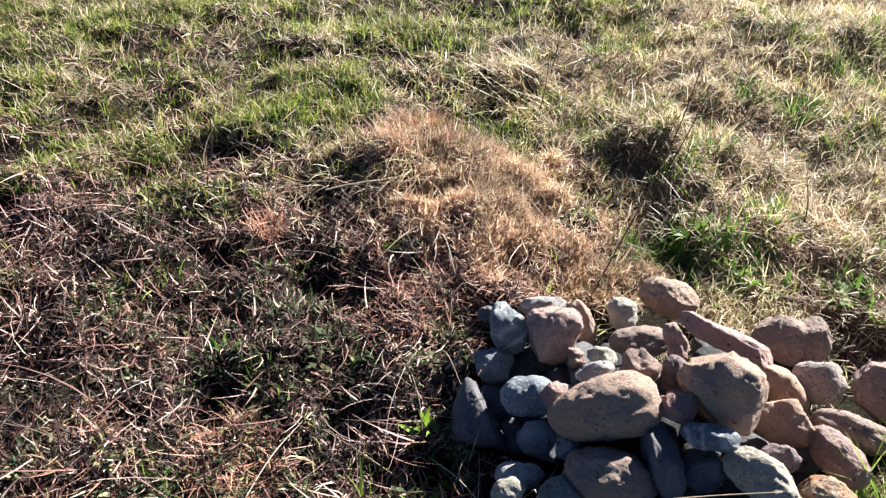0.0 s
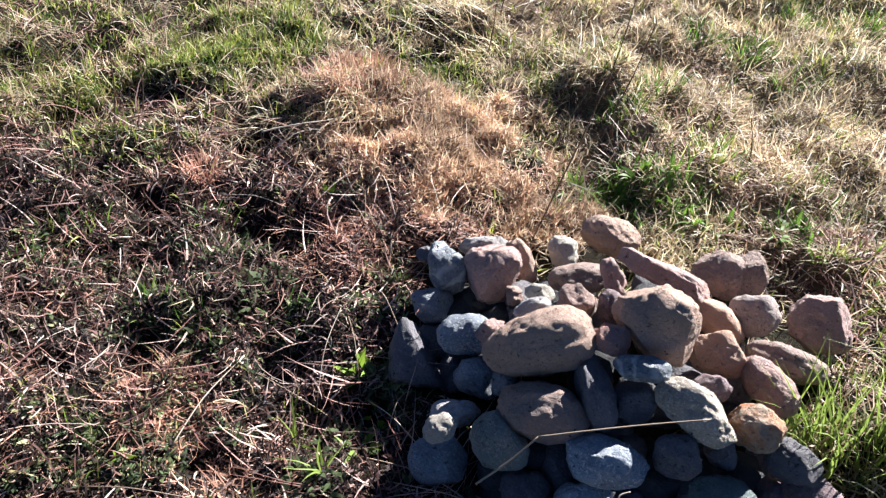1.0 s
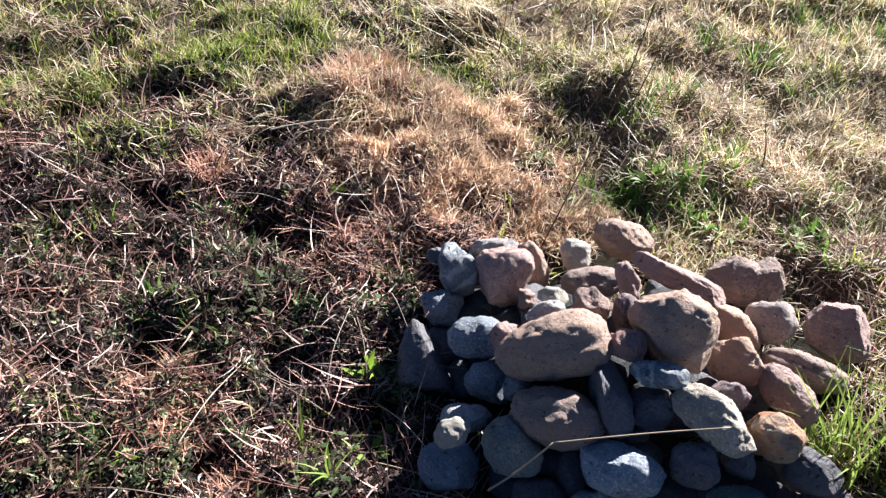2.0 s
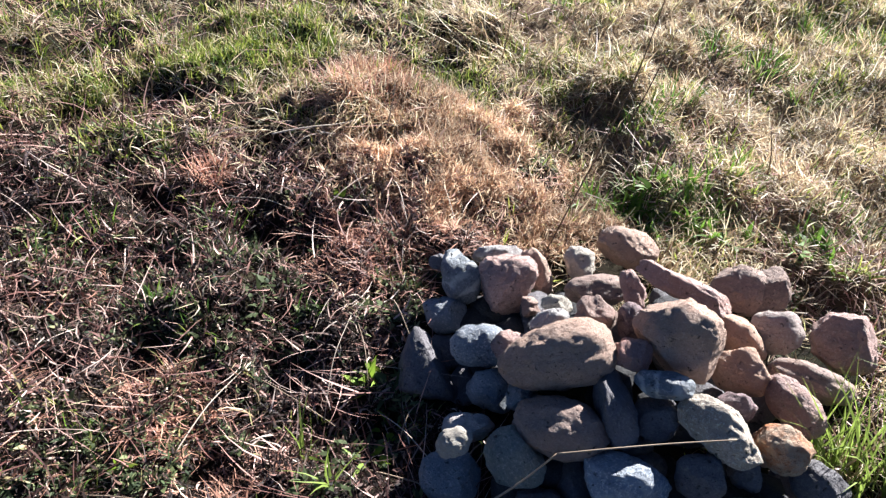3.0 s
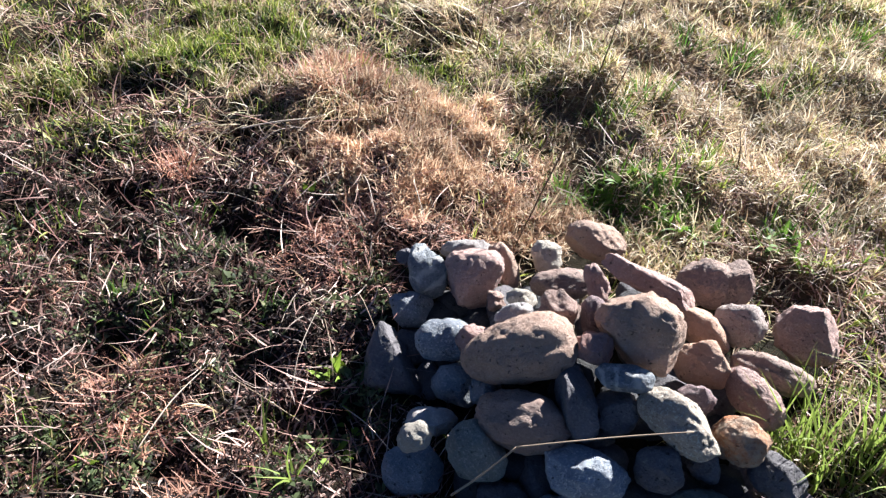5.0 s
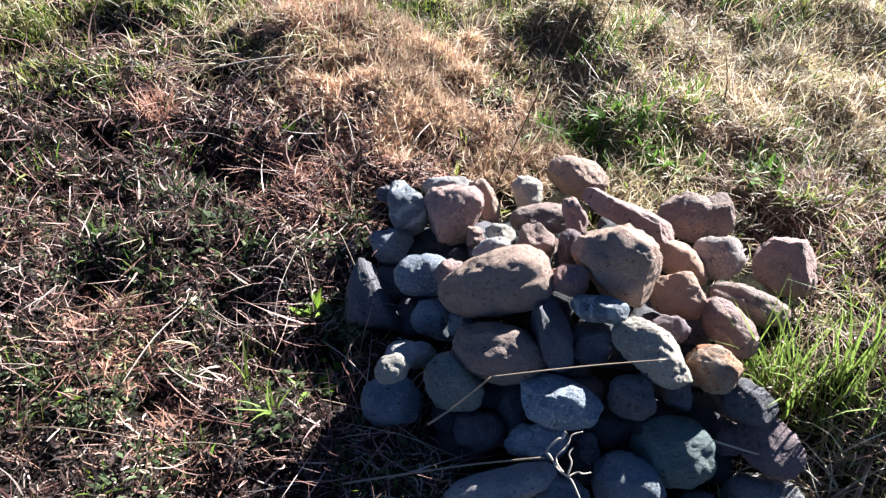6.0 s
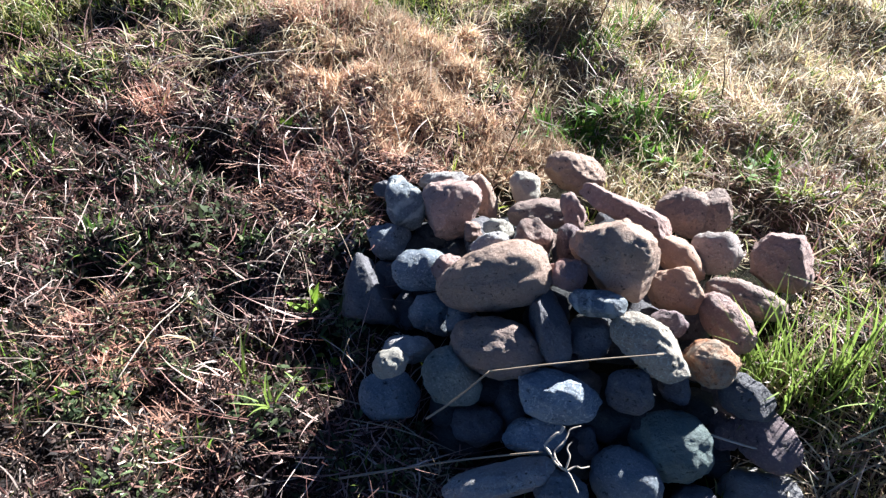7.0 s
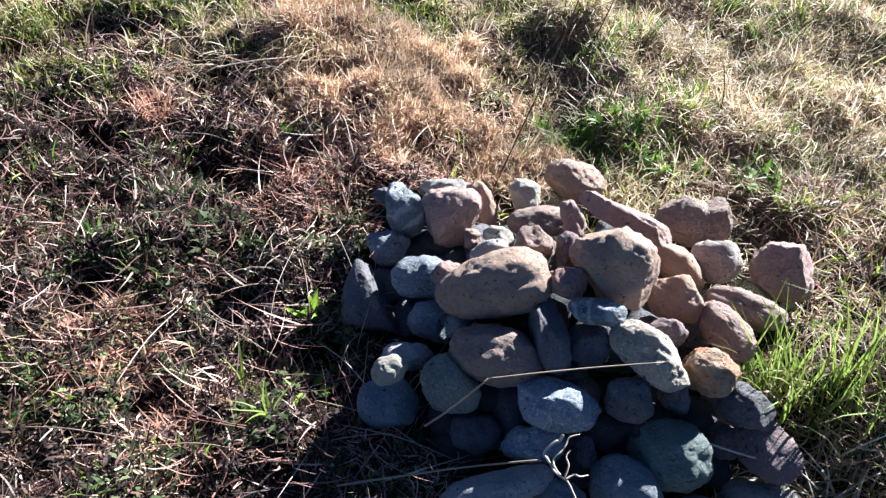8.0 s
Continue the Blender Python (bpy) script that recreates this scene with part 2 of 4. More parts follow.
def mound_at(x, y):
    """0 outside the dry mound, 1 on its crown."""
    c, s = math.cos(radians(-28)), math.sin(radians(-28))
    u, v = (x + 0.20) * c + (y - 2.42) * s, -(x + 0.20) * s + (y - 2.42) * c
    d = np.sqrt((u / 0.66) ** 2 + (v / 0.52) ** 2) + 0.30 * (field(x, y, 0.16, 3.1) - 0.5) + 0.18 * (field(x, y, 0.06, 3.7) - 0.5)
    return 1 - step(0.35, 1.1, d)


TUSSOCKS = [(0.60, 3.00, 0.24, 0.12), (1.36, 3.95, 0.28, 0.03), (-0.05, 3.45, 0.24, 0.06), (1.56, 2.62, 0.28, 0.05), (1.22, 2.34, 0.20, 0.035),
            (0.80, 2.36, 0.24, 0.07), (1.02, 2.82, 0.22, 0.03), (1.86, 3.10, 0.26, 0.045), (1.95, 4.10, 0.28, 0.03), (0.90, 3.36, 0.20, 0.05),
            (1.28, 1.95, 0.18, 0.04), (1.62, 1.75, 0.20, 0.04), (-0.95, 3.70, 0.26, 0.035), (-1.45, 3.05, 0.24, 0.03), (-1.05, 2.75, 0.20, 0.03),
            (2.40, 3.55, 0.28, 0.05), (0.35, 4.40, 0.28, 0.025), (-1.75, 2.30, 0.22, 0.03), (-0.62, 1.68, 0.2, 0.03), (2.1, 2.6, 0.26, 0.05), (1.20, 1.27, 0.24, 0.08)]


HOLLOWS = [(-0.28, 2.36, 0.12), (-0.68, 2.29, 0.13), (-0.96, 1.96, 0.12), (-0.56, 1.86, 0.10),
           (-0.76, 1.37, 0.13), (-0.97, 1.27, 0.11), (-0.38, 1.38, 0.09), (-0.48, 1.06, 0.10), (-0.12, 1.27, 0.09),
           (1.66, 2.44, 0.11), (0.56, 2.78, 0.11)]


def hollow_at(x, y, rough=0.7, inner=0.4):
    """0 on the open ground, 1 in the bottom of a hollow."""
    d = 9.0
    for cx, cy, r in HOLLOWS:
        d = np.minimum(d, np.hypot(x - cx, (y - cy) * 1.2) / r)
    return 1 - step(inner, 1.1, d + rough * (field(x, y, 0.08, 2.9) - 0.5))


def height(x, y):
    x, y = np.asarray(x, float), np.asarray(y, float)
    h = 0.055 * step(0.4, 1.5, x) + 0.05 * step(2.4, 4.2, y) * step(0.2, 1.6, x)
    h = h + 0.055 * mound_at(x, y)
    for cx, cy, r, k in TUSSOCKS:
        d = np.hypot(x - cx, (y - cy) * 1.15) / r + 0.7 * (field(x, y, 0.13, cx) - 0.5)
        h = h + 1.15 * k * (1 - step(0.35, 1.1, d))
        dip = np.hypot(x - cx + 0.5 * r, (y - cy + 0.95 * r) * 1.3) / (0.75 * r) + 0.6 * (field(x, y, 0.1, cy) - 0.5)
        h = h - 0.28 * k * (1 - step(0.2, 1.0, dip))
    h = h - 0.065 * hollow_at(x, y, 0.5, 0.3)
    crown = np.hypot(x + 0.36, (y - 2.64) * 1.3) / 0.34 + 0.5 * (field(x, y, 0.12, 8.2) - 0.5)
    h = h + 0.06 * (1 - step(0.2, 1.1, crown))
    near = np.exp(-((x / 9) ** 2 + ((y - 2) / 9) ** 2))
    heap = np.sqrt(((x - 0.5) / 0.62) ** 2 + ((y - 1.35) / 0.6) ** 2)
    rutted = (1 - step(-0.1, 0.4, x)) * (1 - step(1.9, 2.5, y))
    lumpy = near * (0.25 + 0.75 * step(0.8, 1.15, heap)) * (1 + 0.25 * rutted)
    h = h + lumpy * (0.06 * (field(x, y, 0.45) - 0.5) + 0.08 * (field(x, y, 0.17, 1.3) - 0.5) + 0.04 * (field(x, y, 0.07, 2.2) - 0.5))
    far = 1 - near
    h = h + far * (0.5 * (field(x, y, 9.0, 4.0) - 0.5) + 0.12 * (field(x, y, 1.6, 5.0) - 0.5))
    return h - 0.02 * (1 - step(0.6, 1.1, heap))


def build_ground():
    """One sheet, fine underfoot and coarser towards the horizon."""
    n = 410
    s = np.linspace(-1, 1, n)
    reach = np.sinh(s * 11) / math.sinh(11) * 1500 + s * 3.2
    gx, gy = np.meshgrid(reach + 0.3, reach + 2.1, indexing="ij")
    co = np.stack([gx, gy, height(gx, gy)], -1).reshape(-1, 3)
    idx = np.arange(n * n).reshape(n, n)
    quads = np.stack([idx[:-1, :-1], idx[1:, :-1], idx[1:, 1:], idx[:-1, 1:]], -1).reshape(-1, 4)
    ob = sheet_object("ground", co, quads, SOIL)
    return tagged(ob, "uneven meadow soil with dead litter and a low mound", "ground", kind="structure")


def sheet_object(name, co, quads, mat, tris=None):
    """A mesh from arrays of places, quads and triangles."""
    me = bpy.data.meshes.new(name)
    loops = quads.reshape(-1)
    starts = np.arange(len(quads)) * 4
    totals = np.full(len(quads), 4)
    if tris is not None:
        starts = np.concatenate([starts, len(loops) + np.arange(len(tris)) * 3])
        totals = np.concatenate([totals, np.full(len(tris), 3)])
        loops = np.concatenate([loops, tris.reshape(-1)])
    me.vertices.add(len(co))
    me.vertices.foreach_set("co", co.astype(np.float32).reshape(-1))
    me.loops.add(len(loops))
    me.loops.foreach_set("vertex_index", loops.astype(np.int32))
    me.polygons.add(len(starts))
    me.polygons.foreach_set("loop_start", starts.astype(np.int32))
    me.polygons.foreach_set("loop_total", totals.astype(np.int32))
    me.polygons.foreach_set("use_smooth", np.ones(len(starts), bool))
    me.update(calc_edges=True)
    me.materials.append(mat)
    return new(name, me)


build_ground()


# ---- the pile of stones ----
FOOT = []


def stone(place, size, turn, seed, mat, label, square=2.3, taper=0.0, rough=0.05, cuts=4, sides=(), fine=4):
    """One field stone: a rounded block, tapered, with worn flats, dents and grain."""
    roll_dice = random.Random(seed)
    bm = bmesh.new()
    bmesh.ops.create_icosphere(bm, subdivisions=fine, radius=1)
    flats = []
    for _ in range(cuts):
        z, a = roll_dice.uniform(-1, 1), roll_dice.uniform(0, 6.283)
        r = math.sqrt(1 - z * z)
        flats.append((Vector((r * math.cos(a), r * math.sin(a), z)), roll_dice.uniform(0.70, 0.90)))
    for deg, far in sides:
        flats.append((Vector((math.cos(radians(deg)), math.sin(radians(deg)), -0.15)).normalized(), far))
    shift = Vector((roll_dice.uniform(-50, 50), roll_dice.uniform(-50, 50), roll_dice.uniform(-50, 50)))
    mean = sum(size) / 3
    for v in bm.verts:
        d = v.co.normalized()
        k = (abs(d.x) ** square + abs(d.y) ** square + abs(d.z) ** square) ** (-1 / square)
        p = d * k
        p *= 1 + 2.0 * rough * noise.noise(d * 1.2 + shift) + 1.3 * rough * noise.noise(d * 2.8 + shift) + 0.6 * rough * noise.noise(d * 6.5 + shift)
        for n, far in flats:
            over = p.dot(n) - far
            if over > 0:
                p -= n * over * 0.95
        p.y *= 1 + taper * p.x
        p.z *= 1 + 0.6 * taper * p.x
        p = Vector((p.x * size[0], p.y * size[1], p.z * size[2]))
        p += d * (0.005 * noise.noise(p * 26 + shift) + 0.0036 * rough / 0.05 * noise.noise(p * 60 + shift) + 0.0026 * noise.noise(p * 140 + shift))
        v.co = p
    for f in bm.faces:
        f.smooth = True
    me = bpy.data.meshes.new("stone")
    bm.to_mesh(me)
    bm.free()
    me.materials.append(STONE[mat])
    ob = new("stone", me)
    ob.matrix_world = pose(*place, *turn)
    FOOT.append((place[0], place[1], 1.25 * mean))
    return tagged(ob, label, "stone", "stones of the pile")


stone((0.042, 1.672, 0.120), (0.081, 0.051, 0.056), (17, 138, 114), 3, "banded", "blue-grey banded stone with a sunlit cap", square=2.5, taper=0.0, rough=0.06, cuts=4)
stone((0.167, 1.650, 0.144), (0.079, 0.085, 0.065), (-135, 6, -12), 4, "pink", "dusky pink rounded block of granite", square=2.8, taper=0.0, rough=0.05, cuts=3, sides=((-110, 0.8), (10, 0.86), (140, 0.78)), fine=5)
stone((0.263, 1.741, 0.105), (0.076, 0.033, 0.039), (-148, 35, -52), 5, "tan", "brown slab-like stone leaning on a block", square=2.6, taper=0.0, rough=0.05, cuts=4)
stone((0.142, 1.820, 0.085), (0.071, 0.029, 0.047), (-134, -11, 5), 6, "grey", "small flat grey stone at the back of the pile", square=2.3, taper=0.0, rough=0.05, cuts=4)
stone((-0.025, 1.727, 0.108), (0.026, 0.023, 0.023), (-134, -4, 6), 7, "slate", "small dark stone at the edge of the pile", square=2.3, taper=0.0, rough=0.05, cuts=4)
stone((0.010, 1.574, 0.059), (0.065, 0.049, 0.050), (-138, 2, -2), 8, "blue", "dark blue-grey round stone in shade", square=2.3, taper=0.0, rough=0.05, cuts=4)
stone((0.106, 1.434, 0.117), (0.076, 0.053, 0.054), (-141, -10, 7), 9, "speckled_blue", "speckled blue-grey oval cobble", square=2.3, taper=0.0, rough=0.03, cuts=0, fine=5)
stone((0.180, 1.409, 0.155), (0.048, 0.043, 0.034), (-140, -9, 2), 10, "pink", "small pink granite cobble", square=2.3, taper=0.0, rough=0.05, cuts=4)
stone((-0.012, 1.407, 0.045), (0.092, 0.095, 0.051), (-143, -1, 2), 11, "slate", "wedge-shaped slate stone with a bright edge", square=2.5, taper=0.0, rough=0.05, cuts=1, sides=((180, 0.8), (-33, 0.25), (95, 0.85)))
stone((0.158, 1.353, 0.052), (0.069, 0.056, 0.058), (-144, 6, -11), 12, "blue", "dark blue cobble deep in the pile", square=2.3, taper=0.0, rough=0.05, cuts=4)
stone((0.217, 1.298, 0.109), (0.039, 0.035, 0.036), (-144, -9, 2), 13, "blue", "small dark blue cobble under the capping stone", square=2.3, taper=0.0, rough=0.05, cuts=4)
stone((0.278, 1.333, 0.232), (0.138, 0.076, 0.086), (-144, -20, 11), 14, "tan", "large olive-tan oval boulder capping the pile", square=2.25, taper=0.2, rough=0.035, cuts=0, fine=5)
stone((0.300, 1.187, 0.163), (0.110, 0.065, 0.066), (-146, -4, -10), 15, "brown", "grey-brown boulder under the capping stone", square=2.3, taper=0.0, rough=0.04, cuts=1, fine=5)
stone((0.412, 1.223, 0.214), (0.097, 0.043, 0.049), (-153, 28, -66), 16, "slate", "smooth dark slate stone standing on end", square=2.5, taper=0.0, rough=0.05, cuts=4)
stone((0.208, 1.130, 0.106), (0.072, 0.064, 0.061), (-152, 19, -45), 17, "grey_green", "grey-green rounded cobble in shade", square=2.3, taper=0.0, rough=0.04, cuts=4)
stone((0.431, 1.083, 0.150), (0.098, 0.057, 0.061), (-146, -5, -13), 18, "speckled_blue", "speckled blue-grey oval stone", square=2.3, taper=0.0, rough=0.04, cuts=4, fine=5)
stone((0.096, 1.229, 0.057), (0.060, 0.035, 0.041), (-147, -6, 5), 19, "grey", "small flat grey stone", square=2.3, taper=0.0, rough=0.05, cuts=4)
stone((0.062, 1.118, 0.156), (0.038, 0.030, 0.027), (-148, -9, 12), 20, "pale", "small pale rough stone catching the sun", square=2.3, taper=0.0, rough=0.05, cuts=5)
stone((0.066, 1.105, 0.038), (0.070, 0.060, 0.059), (-150, -3, 1), 21, "blue", "blue-grey granite cobble at the pile's edge", square=2.3, taper=0.0, rough=0.04, cuts=4)
stone((0.292, 1.545, 0.186), (0.040, 0.024, 0.029), (-135, -4, -7), 22, "pale", "small pale stone wedged between larger ones", square=2.3, taper=0.0, rough=0.05, cuts=4)
stone((0.273, 1.464, 0.205), (0.048, 0.032, 0.033), (-139, -13, 2), 23, "grey", "small grey stone wedged in the pile", square=2.3, taper=0.0, rough=0.05, cuts=4)
stone((0.379, 1.475, 0.241), (0.047, 0.046, 0.039), (-138, -12, -4), 24, "flaky", "broken reddish stone with stepped faces", square=2.8, taper=0.0, rough=0.1, cuts=9)
stone((0.406, 1.626, 0.177), (0.085, 0.041, 0.050), (-136, -18, 1), 25, "brown", "long brown stone with a sunlit flat top", square=2.7, taper=0.0, rough=0.05, cuts=4)
stone((0.480, 1.563, 0.252), (0.052, 0.027, 0.028), (-150, 39, -68), 26, "pink", "upright pinkish stone with a broken tip", square=2.6, taper=0.0, rough=0.07, cuts=7)
stone((0.538, 1.890, 0.113), (0.089, 0.057, 0.065), (-130, -1, -18), 27, "tan", "smooth tan stone at the back of the pile", square=2.6, taper=-0.08, rough=0.05, cuts=4, fine=5)
stone((0.376, 1.773, 0.131), (0.052, 0.043, 0.038), (-154, 41, -67), 28, "pale", "small pale stone standing behind the pile", square=2.3, taper=0.0, rough=0.05, cuts=4)
stone((0.640, 1.632, 0.214), (0.146, 0.036, 0.045), (-132, 2, -28), 29, "pink", "long narrow plank-shaped grey stone", square=3.0, taper=0.0, rough=0.05, cuts=6, fine=5)
stone((0.830, 1.734, 0.137), (0.075, 0.072, 0.064), (-130, -10, -21), 30, "brown", "brown rounded stone with a white-lit hollow", square=2.5, taper=0.0, rough=0.05, cuts=4, fine=5)
stone((0.904, 1.723, 0.164), (0.050, 0.072, 0.054), (-132, -22, -13), 31, "brown", "brown cobble against a larger one", square=2.4, taper=0.0, rough=0.05, cuts=4, fine=5)
stone((0.557, 1.375, 0.298), (0.103, 0.104, 0.071), (-138, -19, -7), 32, "tan", "large pear-shaped tan boulder with a rough crest", square=2.4, taper=0.0, rough=0.06, cuts=2, sides=((140, 0.6), (115, 0.72), (22, 0.8), (-100, 0.82), (-55, 0.86)), fine=5)
stone((0.773, 1.545, 0.160), (0.086, 0.044, 0.051), (-135, 12, -43), 33, "orange", "orange-brown stone behind the large boulder", square=2.3, taper=0.0, rough=0.05, cuts=4)
stone((0.732, 1.390, 0.204), (0.071, 0.063, 0.048), (-147, 0, -34), 34, "orange", "smooth orange-tan stone with blunt corners", square=2.5, taper=0.0, rough=0.03, cuts=1, sides=((-135, 0.72), (-50, 0.82), (60, 0.86), (150, 0.85)), fine=5)
stone((0.883, 1.572, 0.160), (0.067, 0.061, 0.053), (-132, -19, -16), 35, "grey_pink", "grey rounded stone with a dark crack", square=2.3, taper=0.0, rough=0.05, cuts=5)
stone((1.075, 1.583, 0.146), (0.077, 0.083, 0.072), (-136, -28, -13), 36, "pink", "block of pinkish granite standing in the grass", square=3.2, taper=0.0, rough=0.06, cuts=4, sides=((-80, 0.85), (-125, 0.9), (130, 0.95)), fine=5)
stone((0.918, 1.401, 0.177), (0.099, 0.043, 0.055), (-135, -10, -30), 37, "brown", "long pale stone behind the grass tuft", square=2.3, taper=0.0, rough=0.05, cuts=1)
stone((0.847, 1.309, 0.194), (0.083, 0.047, 0.051), (-139, 12, -54), 38, "pink", "smooth pinkish stone lying on edge", square=2.3, taper=0.0, rough=0.03, cuts=1, fine=5)
stone((0.768, 1.167, 0.217), (0.065, 0.052, 0.050), (-142, -18, -18), 39, "rust", "rust-orange cobble with a white flank", square=2.4, taper=0.0, rough=0.04, cuts=4, fine=5)
stone((0.631, 1.171, 0.251), (0.094, 0.054, 0.049), (-138, 2, -38), 40, "coarse", "coarse speckled granite stone lit along its back", square=2.3, taper=0.0, rough=0.05, cuts=2, fine=5)
stone((0.510, 1.252, 0.275), (0.062, 0.032, 0.033), (-140, -11, -13), 41, "banded", "flat blue-grey stone with pale bands", square=2.5, taper=0.0, rough=0.05, cuts=3)
stone((0.513, 1.227, 0.185), (0.055, 0.050, 0.048), (-145, -18, -4), 42, "slate", "dark stone in a gap of the pile", square=2.3, taper=0.0, rough=0.05, cuts=4)
stone((0.677, 1.253, 0.231), (0.043, 0.037, 0.033), (-143, -23, -8), 43, "purple", "small purple-brown stone wedged in a gap", square=2.3, taper=0.0, rough=0.05, cuts=4)
stone((0.450, 1.330, 0.282), (0.039, 0.047, 0.038), (-8, -125, -84), 44, "red", "dark red stone wedged beside the capping stone", square=2.3, taper=0.0, rough=0.08, cuts=4)
stone((0.462, 1.448, 0.259), (0.035, 0.044, 0.029), (-137, -16, -4), 45, "purple", "purple-grey stone in a gap", square=2.3, taper=0.0, rough=0.05, cuts=4)
stone((0.595, 1.096, 0.183), (0.055, 0.047, 0.048), (-145, -12, -13), 46, "slate", "round dark slate cobble", square=2.3, taper=0.0, rough=0.03, cuts=4)
stone((0.701, 1.132, 0.167), (0.034, 0.038, 0.035), (-148, -24, -6), 47, "slate", "small dark stone under a larger one", square=2.3, taper=0.0, rough=0.05, cuts=4)
stone((0.862, 1.116, 0.172), (0.065, 0.045, 0.044), (-144, -2, -39), 48, "slate", "dark stone crossed by grass shadows", square=2.4, taper=0.0, rough=0.05, cuts=4)
stone((0.910, 1.047, 0.124), (0.079, 0.057, 0.046), (-145, 6, -53), 49, "purple", "dark purple-brown stone beside the grass tuft", square=2.4, taper=0.0, rough=0.05, cuts=4)
stone((0.835, 1.073, 0.087), (0.037, 0.043, 0.033), (-149, -24, -7), 50, "purple", "small dark stone in a gap", square=2.3, taper=0.0, rough=0.05, cuts=4)
stone((0.688, 1.020, 0.097), (0.098, 0.076, 0.065), (-150, -20, -6), 51, "green", "large smooth dark green stone", square=2.5, taper=0.08, rough=0.03, cuts=4, fine=5)
stone((0.928, 0.965, 0.022), (0.108, 0.057, 0.053), (-151, -18, -19), 52, "grey", "grey stone at the foot of the pile", square=2.3, taper=0.0, rough=0.05, cuts=4)
stone((0.601, 0.943, 0.068), (0.082, 0.066, 0.054), (-152, 0, -33), 53, "blue", "blue-grey cobble at the foot of the pile", square=2.3, taper=0.0, rough=0.05, cuts=4)
stone((0.753, 0.920, 0.049), (0.060, 0.036, 0.034), (-156, -18, -7), 54, "slate", "dark stone with pale chips", square=2.3, taper=0.0, rough=0.05, cuts=4)
stone((0.402, 1.021, 0.075), (0.068, 0.042, 0.041), (-151, -17, 3), 55, "speckled_blue", "mottled blue stone low in the pile", square=2.3, taper=0.0, rough=0.05, cuts=4)
stone((0.329, 0.917, 0.061), (0.120, 0.041, 0.040), (-158, -13, 13), 56, "grey", "long grey slab at the foot of the pile", square=2.5, taper=0.0, rough=0.05, cuts=5)
stone((0.512, 1.034, 0.053), (0.042, 0.040, 0.040), (-152, -15, -1), 57, "slate", "dark stone deep in a gap", square=2.3, taper=0.0, rough=0.05, cuts=4)
stone((0.277, 1.057, 0.026), (0.062, 0.047, 0.048), (-152, -8, 2), 58, "slate", "dark stone in the shade of the pile", square=2.3, taper=0.0, rough=0.05, cuts=4)
stone((0.456, 0.900, 0.075), (0.054, 0.044, 0.037), (-154, -10, -9), 59, "blue", "blue cobble at the foot of the pile", square=2.3, taper=0.0, rough=0.05, cuts=4)
stone((0.232, 1.579, 0.132), (0.026, 0.027, 0.022), (-138, 10, 30), 60, "flaky", "small rough reddish stone under the pink block", square=2.5, rough=0.11, cuts=6)

# stones added to block sun inside the heap, glimpsed through its gaps
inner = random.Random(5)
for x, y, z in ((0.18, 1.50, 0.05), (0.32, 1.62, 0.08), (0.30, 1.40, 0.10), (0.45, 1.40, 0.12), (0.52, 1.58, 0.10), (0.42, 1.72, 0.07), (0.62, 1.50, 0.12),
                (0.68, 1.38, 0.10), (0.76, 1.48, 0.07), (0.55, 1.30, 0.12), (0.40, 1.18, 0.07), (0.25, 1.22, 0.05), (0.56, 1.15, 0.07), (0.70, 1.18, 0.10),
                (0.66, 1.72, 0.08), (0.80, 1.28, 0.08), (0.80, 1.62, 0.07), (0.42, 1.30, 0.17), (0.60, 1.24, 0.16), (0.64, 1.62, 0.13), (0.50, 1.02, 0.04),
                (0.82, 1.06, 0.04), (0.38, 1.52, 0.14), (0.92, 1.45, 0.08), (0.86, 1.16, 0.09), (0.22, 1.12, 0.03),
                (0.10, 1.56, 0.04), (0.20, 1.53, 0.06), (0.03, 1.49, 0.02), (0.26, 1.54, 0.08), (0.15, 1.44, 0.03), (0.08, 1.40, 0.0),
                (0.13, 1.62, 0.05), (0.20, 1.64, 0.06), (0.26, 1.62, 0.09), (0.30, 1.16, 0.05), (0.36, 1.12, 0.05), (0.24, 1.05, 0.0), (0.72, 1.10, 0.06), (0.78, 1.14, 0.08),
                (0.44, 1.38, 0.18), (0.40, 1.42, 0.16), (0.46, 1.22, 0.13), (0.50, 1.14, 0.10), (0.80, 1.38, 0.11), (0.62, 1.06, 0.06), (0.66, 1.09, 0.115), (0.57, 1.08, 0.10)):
    # most get the near-black colour that stands in for shade between stones
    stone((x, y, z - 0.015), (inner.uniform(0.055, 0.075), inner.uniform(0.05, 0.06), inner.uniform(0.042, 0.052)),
          (inner.uniform(-25, 25), inner.uniform(-25, 25), inner.uniform(0, 180)), int(x * 1000 + y * 7000), inner.choice(["gap_shade", "gap_shade", "slate"]),
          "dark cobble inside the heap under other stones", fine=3)

